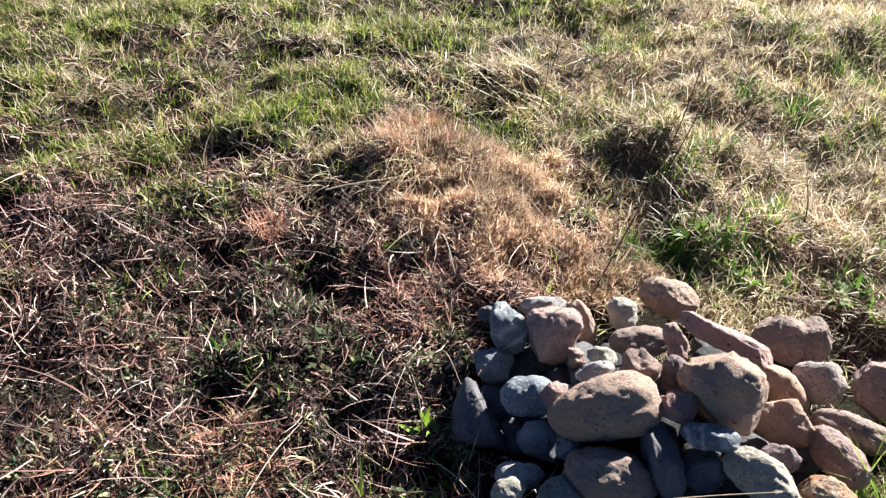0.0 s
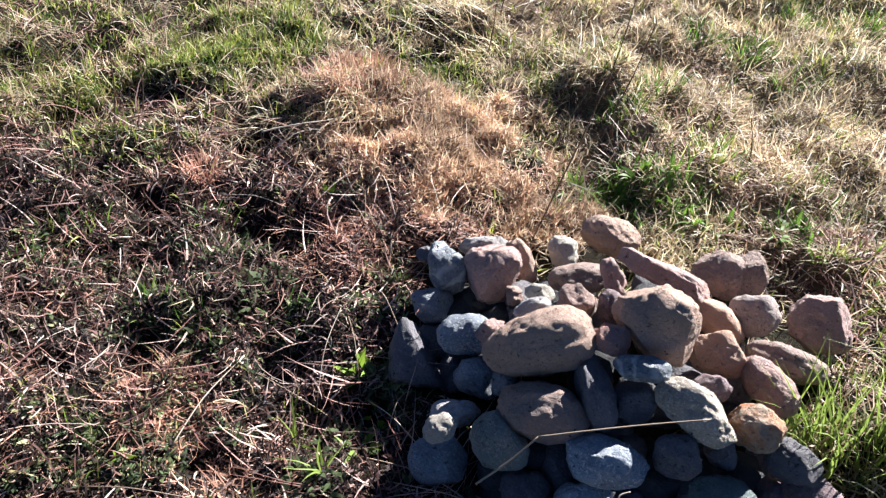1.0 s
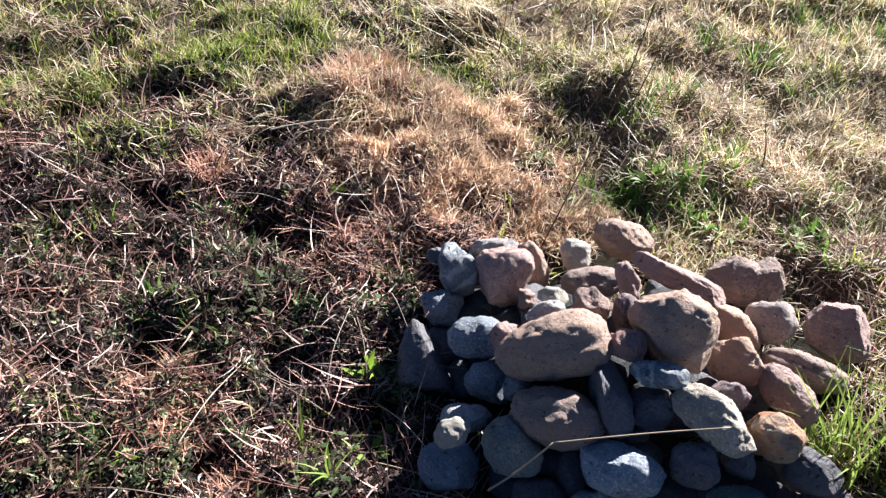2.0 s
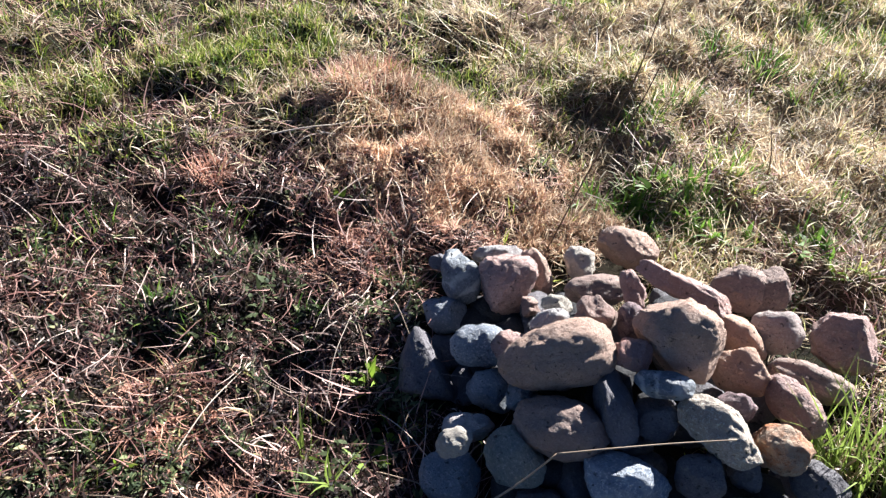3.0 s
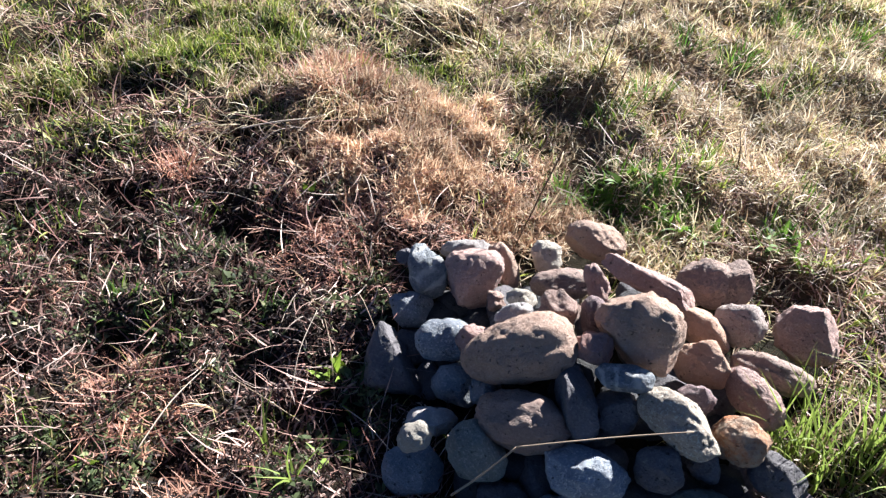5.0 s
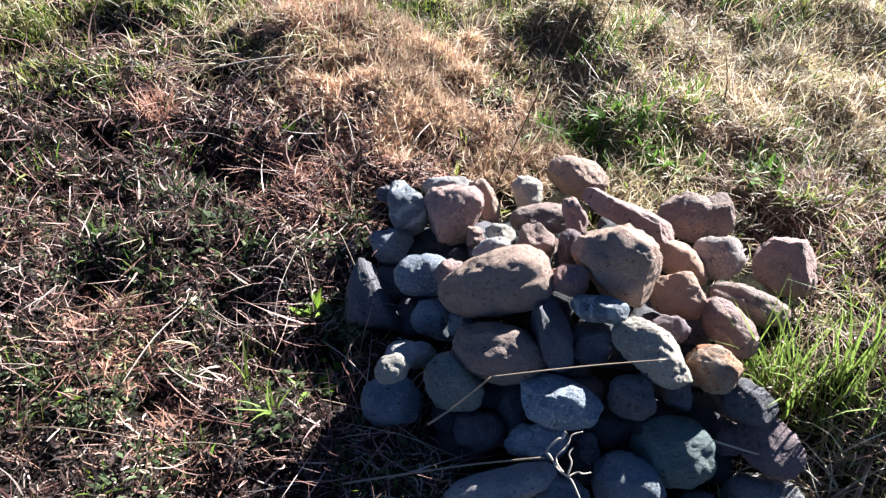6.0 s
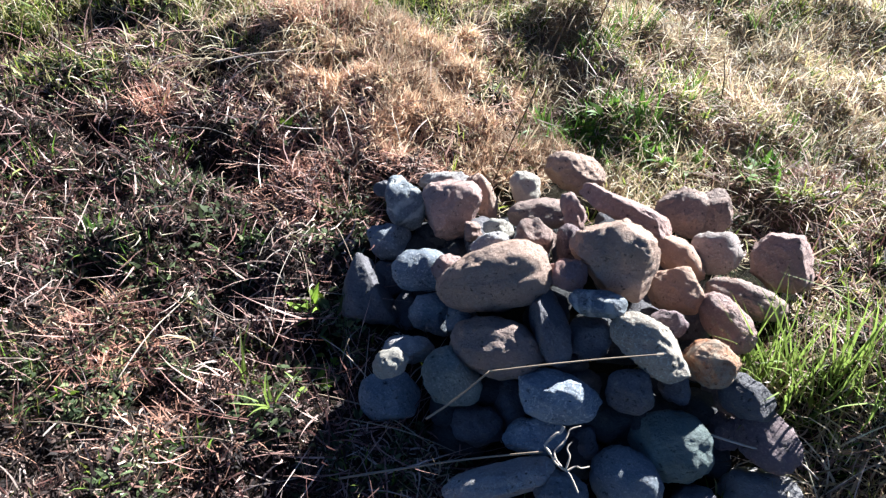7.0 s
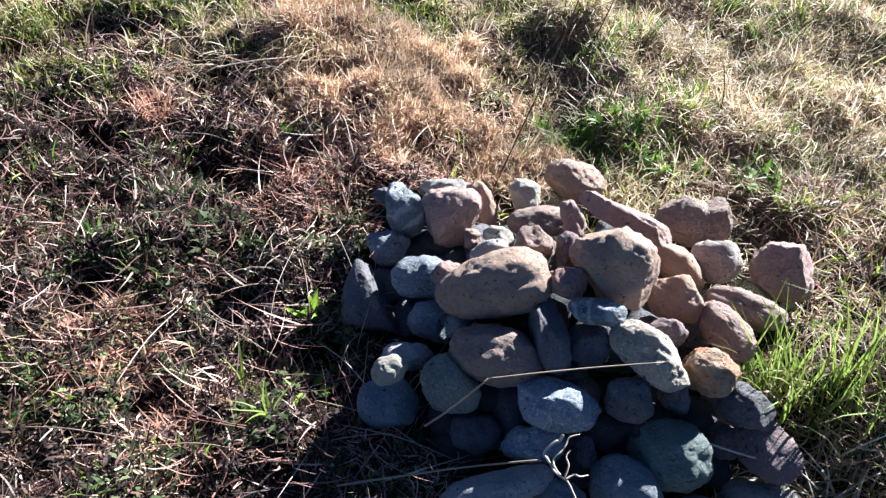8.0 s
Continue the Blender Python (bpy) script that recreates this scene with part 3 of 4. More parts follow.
# ---- plants ----
def ribbon_places(root, heading, length, width, lean, droop, curl, segs):
    """The corner places of narrow blades, each of which starts at its root, leans, droops and curls."""
    n = len(root)
    pts = [root]
    for k in range(segs):
        s = (k + 0.5) / segs
        th, hd = lean + droop * s, heading + curl * s
        d = np.stack([np.cos(hd) * np.sin(th), np.sin(hd) * np.sin(th), np.cos(th)], -1)
        nxt = pts[-1] + d * (length / segs)[:, None]
        nxt[:, 2] = np.maximum(nxt[:, 2], height(nxt[:, 0], nxt[:, 1]) + 0.004)
        pts.append(nxt)
    tw = heading + np.pi / 2 + dice.normal(0, 0.5, n)
    side = np.stack([np.cos(tw), np.sin(tw), dice.normal(0, 0.35, n)], -1)
    side /= np.linalg.norm(side, axis=1)[:, None]
    prof = [0.75, 1.0, 0.7, 0.4][:segs]
    rows = []
    for k in range(segs):
        w = side * (width * prof[k] / 2)[:, None]
        rows += [pts[k] - w, pts[k] + w]
    rows.append(pts[segs])
    return np.stack(rows, 1)


def ribbon_faces(n, segs):
    base = (np.arange(n) * (2 * segs + 1))[:, None]
    quads = np.concatenate([base + np.array([2 * k, 2 * k + 1, 2 * k + 3, 2 * k + 2]) for k in range(segs - 1)], 0)
    return quads, base + np.array([2 * segs - 2, 2 * segs - 1, 2 * segs])


def ribbons(name, root, heading, length, width, lean, droop, curl, mat, label, category, segs=3):
    """Many narrow blades in one mesh."""
    co = ribbon_places(root, heading, length, width, lean, droop, curl, segs)
    quads, tris = ribbon_faces(len(root), segs)
    return tagged(sheet_object(name, co.reshape(-1, 3), quads, mat, tris), label, category)


def clear_of_stones(x, y, slack=1.0):
    ok = np.ones(len(x), bool)
    for fx, fy, r in FOOT:
        ok &= np.hypot(x - fx, y - fy) > r * slack
    return ok


def scatter(n, weight, y_lo=0.1, y_hi=6.6, slack=1.0, falloff=1.6):
    """Roots over the meadow round the pile, by a weight on the plan, thinning out towards the open field."""
    out = []
    got = 0
    while got < n:
        m = n * 3
        y = y_lo + (y_hi - y_lo) * dice.random(m) ** falloff
        half = 1.9 + 0.68 * y
        x = 0.15 + (dice.random(m) * 2 - 1) * half
        rim = step(0.0, 1.1, half - np.abs(x - 0.15) - 0.1 + 0.5 * (field(x, y, 0.5, 30.0) - 0.5))
        rim = rim * step(y_lo, y_lo + 0.5, y) * (1 - step(y_hi - 1.6, y_hi, y))
        keep = dice.random(m) < weight(x, y) * rim * half / (1.9 + 0.68 * y_hi)
        x, y = x[keep], y[keep]
        ok = clear_of_stones(x, y, slack)
        x, y = x[ok], y[ok]
        out.append(np.stack([x, y, height(x, y) - 0.003], -1))
        got += len(x)
    return np.concatenate(out)[:n]


def clumps(n, each, spread, weight, swept=0.0, **limits):
    """Roots in small clumps, and the way that each blade leans: outwards, or swept to the clump's own side."""
    centre = scatter(n // each + 1, weight, **limits)
    c = np.repeat(centre, each, 0)[:n]
    a, r = any_way(n), np.abs(dice.normal(0, spread, n))
    x, y = c[:, 0] + r * np.cos(a), c[:, 1] + r * np.sin(a)
    own = np.repeat(any_way(len(centre)), each)[:n]
    heading = np.where(dice.random(n) < swept, own + dice.normal(0, 0.5, n), a)
    ok = clear_of_stones(x, y, limits.get("slack", 1.0))
    return np.stack([x, y, height(x, y) - 0.003], -1)[ok], heading[ok]


def patchy(x, y, size, lo, hi, shift):
    return step(lo, hi, field(x, y, size, shift))


def near_left(x, y):
    """The trampled, weedy ground beside the pile."""
    return (1 - step(-0.1, 0.4, x)) * (1 - step(1.9, 2.5, y))


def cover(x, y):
    """Leaves bare gaps in the trampled ground, where the soil's dark colour stands in for shade."""
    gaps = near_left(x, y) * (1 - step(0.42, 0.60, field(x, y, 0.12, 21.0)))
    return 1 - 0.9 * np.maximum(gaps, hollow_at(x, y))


def shady_front(x, y):
    """The mound's steep side away from the sun."""
    edge = 0.12 * (field(x, y, 0.15, 27.0) - 0.5)
    return step(-0.85, -0.65, x + edge) * (1 - step(-0.22, 0.02, x + edge)) * step(1.9, 2.05, y + edge) * (1 - step(2.42, 2.58, y + edge))


def slope_at(x, y):
    """The beige slope that runs down from the mound to the stones."""
    c, s = math.cos(radians(-20)), math.sin(radians(-20))
    u, v = (x - 0.12) * c + (y - 2.16) * s, -(x - 0.12) * s + (y - 2.16) * c
    d = np.sqrt((u / 0.52) ** 2 + (v / 0.22) ** 2) + 0.5 * (field(x, y, 0.13, 5.1) - 0.5)
    return 1 - step(0.5, 1.2, d)


def green_weight(x, y):
    w = 0.15 + 0.85 * patchy(x, y, 0.35, 0.35, 0.75, 6.0)
    left_far = step(2.0, 2.9, y) * (1 - step(-0.5, 0.2, x))
    right = step(0.7, 1.2, x) * step(1.8, 2.4, y)
    w = w * (0.25 + 0.4 * field(x, y, 0.1, 7.0) + 0.9 * left_far + 0.12 * right + 0.25 * step(3.4, 4.4, y) + 0.6 * step(3.6, 4.4, y) * step(0.9, 1.6, x)) * (1 - 0.88 * near_left(x, y))
    beside = 1 - 0.4 * step(0.8, 1.0, x) * (1 - step(1.9, 2.3, y))
    return np.clip(w * (1 - 0.86 * crest_at(x, y)) * (1 - 0.6 * slope_at(x, y)) * cover(x, y) * beside, 0, 1)


def dry_weight(x, y):
    w = 0.25 + 0.75 * patchy(x, y, 0.3, 0.3, 0.7, 9.0)
    right = step(0.2, 0.9, x) * step(1.3, 1.8, y)
    slope = mound_at(x, y) * step(-0.4, 0.1, x)
    corner = step(0.9, 1.05, x) * (1 - step(1.15, 1.35, y)) + 0.8 * step(0.92, 1.1, x) * step(1.15, 1.35, y) * (1 - step(1.9, 2.4, y))
    return np.clip(w * (0.3 + 0.8 * right + 0.3 * slope) * (1 - 0.92 * near_left(x, y)) * (1 - 0.75 * corner) * (1 - 0.8 * hollow_at(x, y)) * (1 - 0.72 * shady_front(x, y)), 0, 1)


def crest_at(x, y):
    """The mound's back and sunny side, which thatch covers."""
    return mound_at(x, y) * (0.08 + 0.92 * step(-0.06, 0.22, (x + 0.25) * 0.55 + (y - 2.35) * 0.8 + 0.2 * (field(x, y, 0.12, 4.4) - 0.5)))


def thatch_weight(x, y):
    lie = np.maximum(np.clip(crest_at(x, y) * 1.25, 0, 1), 0.8 * slope_at(x, y))
    return lie * (1 - 0.9 * hollow_at(x, y)) * (0.05 + 0.95 * patchy(x, y, 0.11, 0.35, 0.7, 12.0))


def weed_weight(x, y):
    beside = np.maximum(near_left(x, y), 0.9 * np.maximum(mound_at(x, y), shady_front(x, y)))
    return np.clip((0.08 + 0.92 * beside) * patchy(x, y, 0.22, 0.47, 0.68, 15.0) * (1 - crest_at(x, y)) * (1 - slope_at(x, y)) * cover(x, y), 0, 1)


def straw_weight(x, y):
    left = (1 - step(-0.1, 0.5, x)) * (1 - step(2.1, 2.8, y))
    left = np.maximum(left, 0.7 * step(0.8, 1.1, x) * (1 - step(2.2, 2.8, y)))
    rich = step(-0.75, -1.1, x) * step(1.1, 1.5, y) * (1 - step(2.0, 2.4, y))
    rich = np.maximum(rich, step(-0.6, -0.4, x) * (1 - step(-0.12, 0.0, x)) * step(1.0, 1.2, y) * (1 - step(2.0, 2.3, y)))
    return np.clip((0.25 + 0.45 * left + 0.3 * rich) * (0.2 + 0.8 * np.maximum(rich * 0.8, patchy(x, y, 0.25, 0.3, 0.65, 18.0))) * (0.3 + 0.7 * cover(x, y)), 0, 1)


def crumb_weight(x, y):
    w = np.clip(0.15 + near_left(x, y) + 0.7 * step(0.8, 1.0, x) * (1 - step(1.7, 2.2, y)), 0, 1)
    return w * (1 - 0.6 * crest_at(x, y)) * (0.3 + 0.7 * cover(x, y)) * (0.25 + 0.75 * patchy(x, y, 0.09, 0.3, 0.6, 33.0))


def gauss(n, mean, spread, lo=None, hi=None):
    v = dice.normal(mean, spread, n)
    return np.clip(v, lo if lo is not None else -1e9, hi if hi is not None else 1e9)


def raised(root, most):
    """Lifts roots a little, for stuff that lies in layers."""
    root[:, 2] += dice.random(len(root)) * most
    return root


def any_way(n):
    return dice.random(n) * 2 * np.pi



root, way = clumps(150000, 12, 0.016, green_weight)
N = len(root)
ribbons("green_grass", root, way, gauss(N, 0.048, 0.02, 0.015, 0.11), gauss(N, 0.0046, 0.0012, 0.002, 0.008),
        gauss(N, 0.45, 0.35), gauss(N, 0.7, 0.5), gauss(N, 0, 0.5), GREEN, "short green spring grass growing in uneven patches", "grass")["kind"] = "stuff"
root, way = clumps(150000, 15, 0.026, dry_weight, 0.6)
N = len(root)
ribbons("dry_grass", raised(root, 0.02), way, gauss(N, 0.065, 0.03, 0.02, 0.15), gauss(N, 0.0036, 0.0010, 0.0016, 0.006),
        gauss(N, 1.0, 0.45), gauss(N, 0.7, 0.6), gauss(N, 0, 1.6), DRY, "pale dry matted grass left from last year", "dry grass")["kind"] = "stuff"
root, way = clumps(46000, 10, 0.016, thatch_weight, 0.5, y_lo=1.6, y_hi=3.3, falloff=1.0)
N = len(root)
ribbons("mound_thatch", raised(root, 0.03), way, gauss(N, 0.045, 0.016, 0.015, 0.09), gauss(N, 0.0038, 0.0010, 0.002, 0.006),
        gauss(N, 1.2, 0.5), gauss(N, 0.5, 0.7), gauss(N, 0, 2.6), THATCH, "rust-brown dead grass thatch covering the mound", "dead grass", segs=4)["kind"] = "stuff"
N = 34000
ribbons("fine_litter", raised(scatter(N, straw_weight), 0.02), any_way(N), gauss(N, 0.055, 0.024, 0.02, 0.12), gauss(N, 0.0050, 0.0014, 0.0025, 0.0085),
        gauss(N, 1.15, 0.4), gauss(N, 0.4, 0.7), gauss(N, 0, 1.8), STRAW, "short broken bits of dead stems and grass", "litter", segs=4)["kind"] = "stuff"
N = 9500
ribbons("straw_litter", raised(scatter(N, straw_weight, slack=0.8), 0.03), any_way(N), gauss(N, 0.13, 0.06, 0.05, 0.3), gauss(N, 0.0038, 0.0011, 0.002, 0.0065),
        gauss(N, 1.38, 0.25), gauss(N, 0.15, 0.4), gauss(N, 0, 0.7), STRAW, "long broken straw and dead stems lying over the ground", "straw", segs=4)["kind"] = "stuff"
root, way = clumps(22000, 9, 0.014, weed_weight)
N = len(root)
ribbons("weed_cover", raised(root, 0.02), way, gauss(N, 0.022, 0.008, 0.009, 0.04), gauss(N, 0.0088, 0.0025, 0.004, 0.014),
        gauss(N, 1.0, 0.5), gauss(N, 0.5, 0.5), gauss(N, 0, 0.4), WEED, "low dark green leafy weeds covering the ground", "weeds")["kind"] = "stuff"
N = 30000
ribbons("rotted_litter", raised(scatter(N, lambda x, y: near_left(x, y) * (1 - 0.5 * crest_at(x, y)), 0.1, 3.0), 0.012), any_way(N), gauss(N, 0.035, 0.014, 0.012, 0.07), gauss(N, 0.005, 0.0015, 0.002, 0.008),
        gauss(N, 1.1, 0.5), gauss(N, 0.4, 0.8), gauss(N, 0, 1.8), ROTTED, "dark rotted stems and leaves on dark soil", "litter", segs=3)["kind"] = "stuff"
root, way = clumps(60000, 8, 0.02, crumb_weight, y_lo=0.1, y_hi=4.2)
N = len(root)
ribbons("crumbled_litter", raised(root, 0.022), any_way(N), gauss(N, 0.030, 0.012, 0.010, 0.065), gauss(N, 0.0040, 0.0013, 0.0018, 0.007),
        gauss(N, 1.15, 0.5), gauss(N, 0.4, 0.9), gauss(N, 0, 2.4), CRUMB, "crumbled dead leaves and stem bits on dark soil", "litter", segs=3)["kind"] = "stuff"

# the open field all round
N = 75000
out = 1.5 + 13 * dice.random(N) ** 1.3
way = any_way(N)
open_root = np.stack([0.3 + out * np.cos(way), 2.4 + out * np.sin(way), np.zeros(N)], -1)
near_part = step(0.2, -1.4, np.abs(open_root[:, 0] - 0.15) - 1.9 - 0.68 * open_root[:, 1]) * step(0.1, 0.6, open_root[:, 1]) * (1 - step(5.0, 6.6, open_root[:, 1]))
open_root = open_root[dice.random(N) > near_part]
open_root[:, 2] = height(open_root[:, 0], open_root[:, 1]) - 0.003
N = len(open_root)
ribbons("open_meadow", open_root, any_way(N), gauss(N, 0.12, 0.04, 0.04, 0.25), gauss(N, 0.013, 0.004, 0.005, 0.025),
        gauss(N, 0.7, 0.4), gauss(N, 0.7, 0.5), gauss(N, 0, 0.8), GREEN, "rough green and straw-coloured grass of the open field", "grass", segs=2)["kind"] = "stuff"


def around(place, n, spread):
    a, r = any_way(n), spread * np.sqrt(dice.random(n))
    x, y = place[0] + r * np.cos(a), place[1] + r * np.sin(a)
    return np.stack([x, y, height(x, y) - 0.004], -1), a


def thing(name, place, label, category):
    ob = tagged(new(name), label, category)
    ob.location = (place[0], place[1], float(height(place[0], place[1])))
    return ob


def under(ob, parent):
    """Makes ob a part of parent, where it stands."""
    ob.parent = parent
    ob.matrix_parent_inverse = Matrix.Translation(-parent.location)
    return ob


def grass_tuft(place, n, spread, length, width, mat, label, lean=0.35, droop=0.6, way=None, name="grass_tuft", category="grass tuft", curl=0.4, single=False):
    """One clump of blades that fan out from their root; single: each blade is a part."""
    root, a = around(place, n, spread)
    heading = a + gauss(n, 0, 0.7) if way is None else gauss(n, way, 0.6)
    rest = (heading, gauss(n, length, length * 0.3, length * 0.3), gauss(n, width, width * 0.25, width * 0.4), gauss(n, lean, 0.22), gauss(n, droop, 0.4), gauss(n, 0, curl))
    top = thing(name, place, label, category)
    if single:
        single_parts("blade", ribbon_places(root, *rest, 4), mat, top)
    else:
        under(ribbons("foliage", root, *rest, mat, "", "", segs=4), top)["kind"] = "stuff"
    return top


def single_parts(name, places, mat, top):
    """One mesh object for each blade or leaf, under its plant."""
    quads, tris = ribbon_faces(1, 4)
    for co in places:
        under(sheet_object(name, co, quads, mat, tris), top)


def weed_plant(place, n, spread, leaf, mat, label):
    """A low plant; each leaf is a part."""
    root, a = around(place, n, spread)
    root[:, 2] += dice.random(n) * 0.03
    leaf = leaf * (0.9 if n > 20 else 1)
    rest = (a + gauss(n, 0, 0.8), gauss(n, leaf, leaf * 0.3, leaf * 0.4), gauss(n, leaf * 0.4, leaf * 0.1, leaf * 0.15), gauss(n, 0.9, 0.4), gauss(n, 0.7, 0.4), gauss(n, 0, 0.4))
    top = thing("weed_plant", place, label, "weed")
    single_parts("leaf", ribbon_places(root, *rest, 4), mat, top)
    return top


def tube(bm, points, radius, thin=0.5, sides=6):
    """A round stem along a line of points, rounded between them and thinner at its tip."""
    pts = [Vector(p) for p in points]
    line = []
    for i in range(len(pts) - 1):
        a, b = pts[max(i - 1, 0)], pts[i]
        c, d = pts[i + 1], pts[min(i + 2, len(pts) - 1)]
        for k in range(5):
            t = k / 5
            line.append(0.5 * (2 * b + (c - a) * t + (2 * a - 5 * b + 4 * c - d) * t * t + (3 * b - a - 3 * c + d) * t ** 3))
    line.append(pts[-1])
    rings = []
    for i, p in enumerate(line):
        d = (line[min(i + 1, len(line) - 1)] - line[max(i - 1, 0)]).normalized()
        u = d.orthogonal().normalized() if not rings else (last_u - d * last_u.dot(d)).normalized()
        last_u = u
        w = d.cross(u)
        r = radius * (1 - (1 - thin) * i / (len(line) - 1)) * (1 + 0.18 * noise.noise(p * 90))
        rings.append([bm.verts.new(p + (u * math.cos(6.283 * k / sides) + w * math.sin(6.283 * k / sides)) * r) for k in range(sides)])
    for a, b in zip(rings, rings[1:]):
        for k in range(sides):
            bm.faces.new((a[k], a[(k + 1) % sides], b[(k + 1) % sides], b[k])).smooth = True
    bm.faces.new(rings[0][::-1])
    bm.faces.new(rings[-1])


def stem_mesh(name, points, radius, mat, thin):
    bm = bmesh.new()
    tube(bm, points, radius, thin)
    me = bpy.data.meshes.new(name)
    bm.to_mesh(me)
    bm.free()
    me.materials.append(mat)
    return new(name, me)


def stem_thing(name, lines, radius, mat, label, category, thin=0.5):
    """A stem; one with side shoots has a main stem and each shoot as parts."""
    if len(lines) == 1:
        return tagged(stem_mesh(name, lines[0], radius, mat, thin), label, category)
    top = tagged(new(name), label, category)
    top.location = lines[0][0]
    for k, points in enumerate(lines):
        under(stem_mesh("main_stem" if k == 0 else "side_shoot", points, radius * (1 if k == 0 else 0.7), mat, thin), top)
    return top


# stems that lie over the stones
stem_thing("twig", [[(0.155, 1.021, 0.103), (0.216, 1.048, 0.158), (0.277, 1.082, 0.223)], [(0.277, 1.082, 0.223), (0.382, 1.089, 0.257), (0.50, 1.106, 0.276), (0.632, 1.118, 0.303)]],
           0.0029, TWIG, "bent dry brown stem lying across the stones", "twig", 0.7)
stem_thing("twig", [[(-0.018, 0.904, 0.018), (0.101, 0.923, 0.049), (0.255, 0.947, 0.085), (0.398, 0.939, 0.167)]], 0.003, TWIG, "long straight dry stem over a grey slab", "twig", 0.7)
stem_thing("twig", [[(0.767, 1.033, 0.145), (0.863, 1.02, 0.132), (0.951, 1.004, 0.135), (1.012, 0.972, 0.11)]], 0.003, PALE_TWIG, "pale dry stem beside the green stone", "twig", 0.6)
stem_thing("twig", [[(0.438, 0.986, 0.197), (0.431, 0.974, 0.188), (0.424, 0.972, 0.190), (0.403, 0.953, 0.175), (0.409, 0.940, 0.172), (0.418, 0.931, 0.166), (0.424, 0.917, 0.168), (0.440, 0.910, 0.160), (0.452, 0.903, 0.158), (0.463, 0.886, 0.152), (0.472, 0.869, 0.145)],
                    [(0.436, 0.912, 0.164), (0.424, 0.925, 0.170), (0.422, 0.940, 0.173), (0.434, 0.952, 0.182), (0.445, 0.967, 0.186), (0.452, 0.982, 0.193), (0.473, 0.989, 0.199)],
                    [(0.445, 0.908, 0.162), (0.452, 0.930, 0.175), (0.446, 0.945, 0.181), (0.455, 0.958, 0.186)],
                    [(0.448, 0.906, 0.160), (0.465, 0.916, 0.164), (0.478, 0.915, 0.161), (0.495, 0.921, 0.159)]], 0.0034, PALE_TWIG, "twisted bleached twig with curled ends", "twig", 0.55)

# thin dead stalks that stand up from the meadow
stem_thing("dead_stalk", [[(0.304, 1.941, 0.0), (0.345, 1.941, 0.22), (0.392, 1.941, 0.467), (0.424, 1.945, 0.68), (0.436, 1.95, 0.88)]],
           0.0026, STALK, "tall thin dark dead stalk leaning over the mound", "dead stalk")
for base, top in (((1.114, 2.437, 0.05), (1.05, 2.437, 0.25)), ((-1.221, 1.971, -0.02), (-1.143, 1.971, 0.337)), ((0.125, 3.189, 0.0), (0.128, 3.189, 0.30)),
                  ((-1.199, 2.259, 0.0), (-1.119, 2.259, 0.40)), ((-1.391, 1.523, -0.02), (-1.318, 1.523, 0.347)), ((0.168, 3.472, 0.05), (0.178, 3.472, 0.417)),
                  ((-1.172, 2.454, 0.0), (-1.133, 2.454, 0.275)), ((0.62, 2.66, 0.05), (0.70, 2.70, 0.45))):
    b, e = Vector(base), Vector(top)
    mid = (b + e) / 2 + Vector((0.008, 0.0, 0.0))
    stem_thing("dead_stalk", [[b, mid, e]], 0.0028, STALK, "thin upright brown dead stalk in the grass", "dead stalk")
stem_thing("dead_stalk", [[(-0.275, 2.304, 0.10), (-0.255, 2.30, 0.22), (-0.243, 2.304, 0.33)]], 0.003, TWIG, "pale dry stalk standing on the mound", "dead stalk")
stem_thing("fallen_stalk", [[(-0.648, 2.237, 0.118), (-0.594, 2.264, 0.124), (-0.513, 2.298, 0.13), (-0.446, 2.336, 0.124), (-0.388, 2.378, 0.122)]], 0.003, PALE_TWIG, "thick pale dry stalk fallen across the mound", "dead stalk", 0.7)

# green tufts beside and behind the stones
for x, y, n, spread, length in ((0.94, 1.25, 16, 0.03, 0.19), (0.98, 1.19, 18, 0.04, 0.18), (1.03, 1.30, 16, 0.04, 0.18), (0.98, 1.27, 18, 0.04, 0.17), (1.06, 1.22, 30, 0.06, 0.20), (1.15, 1.24, 26, 0.07, 0.19), (1.24, 1.21, 26, 0.07, 0.18), (1.33, 1.28, 24, 0.08, 0.17),
                                (1.40, 1.16, 26, 0.08, 0.18), (1.12, 1.13, 16, 0.06, 0.14), (1.29, 1.08, 20, 0.08, 0.16)):
    grass_tuft((x, y), n, spread * 1.2, length * 1.35, 0.0074, LUSH, "bright green grass tuft beside the stones", 0.3, 0.35, way=3.0, single=True)
    grass_tuft((x + 0.03, y - 0.02), n, spread * 1.3, length * 0.6, 0.005, DRY, "short dry grass between green blades", 0.6, 0.9, name="dry_tuft", category="dry grass", curl=1.0)
for x, y, n in ((0.60, 2.20, 120), (0.70, 2.13, 120), (0.80, 2.20, 110), (0.66, 2.30, 90), (0.90, 2.16, 70), (0.48, 2.22, 60), (1.16, 2.06, 60)):
    grass_tuft((x, y), n * 2 // 3, 0.08, 0.085, 0.0085, FRESH, "fresh green grass tuft behind the stones", 0.45, 0.7, single=True)
    weed_plant((x + 0.03, y - 0.03), n // 4, 0.07, 0.06, FRESH, "broad-leaved green weed behind the stones")
for x, y, n in ((0.66, 2.72, 90), (0.86, 2.95, 80), (1.10, 3.42, 90), (1.30, 3.30, 80), (1.65, 3.70, 90), (1.90, 3.60, 80), (1.45, 3.05, 60), (0.45, 3.85, 70), (1.0, 2.45, 70), (1.3, 2.2, 70)):
    grass_tuft((x, y), n, 0.10, 0.09, 0.006, FRESH, "green grass tuft among dry matted grass", 0.35, 0.6)
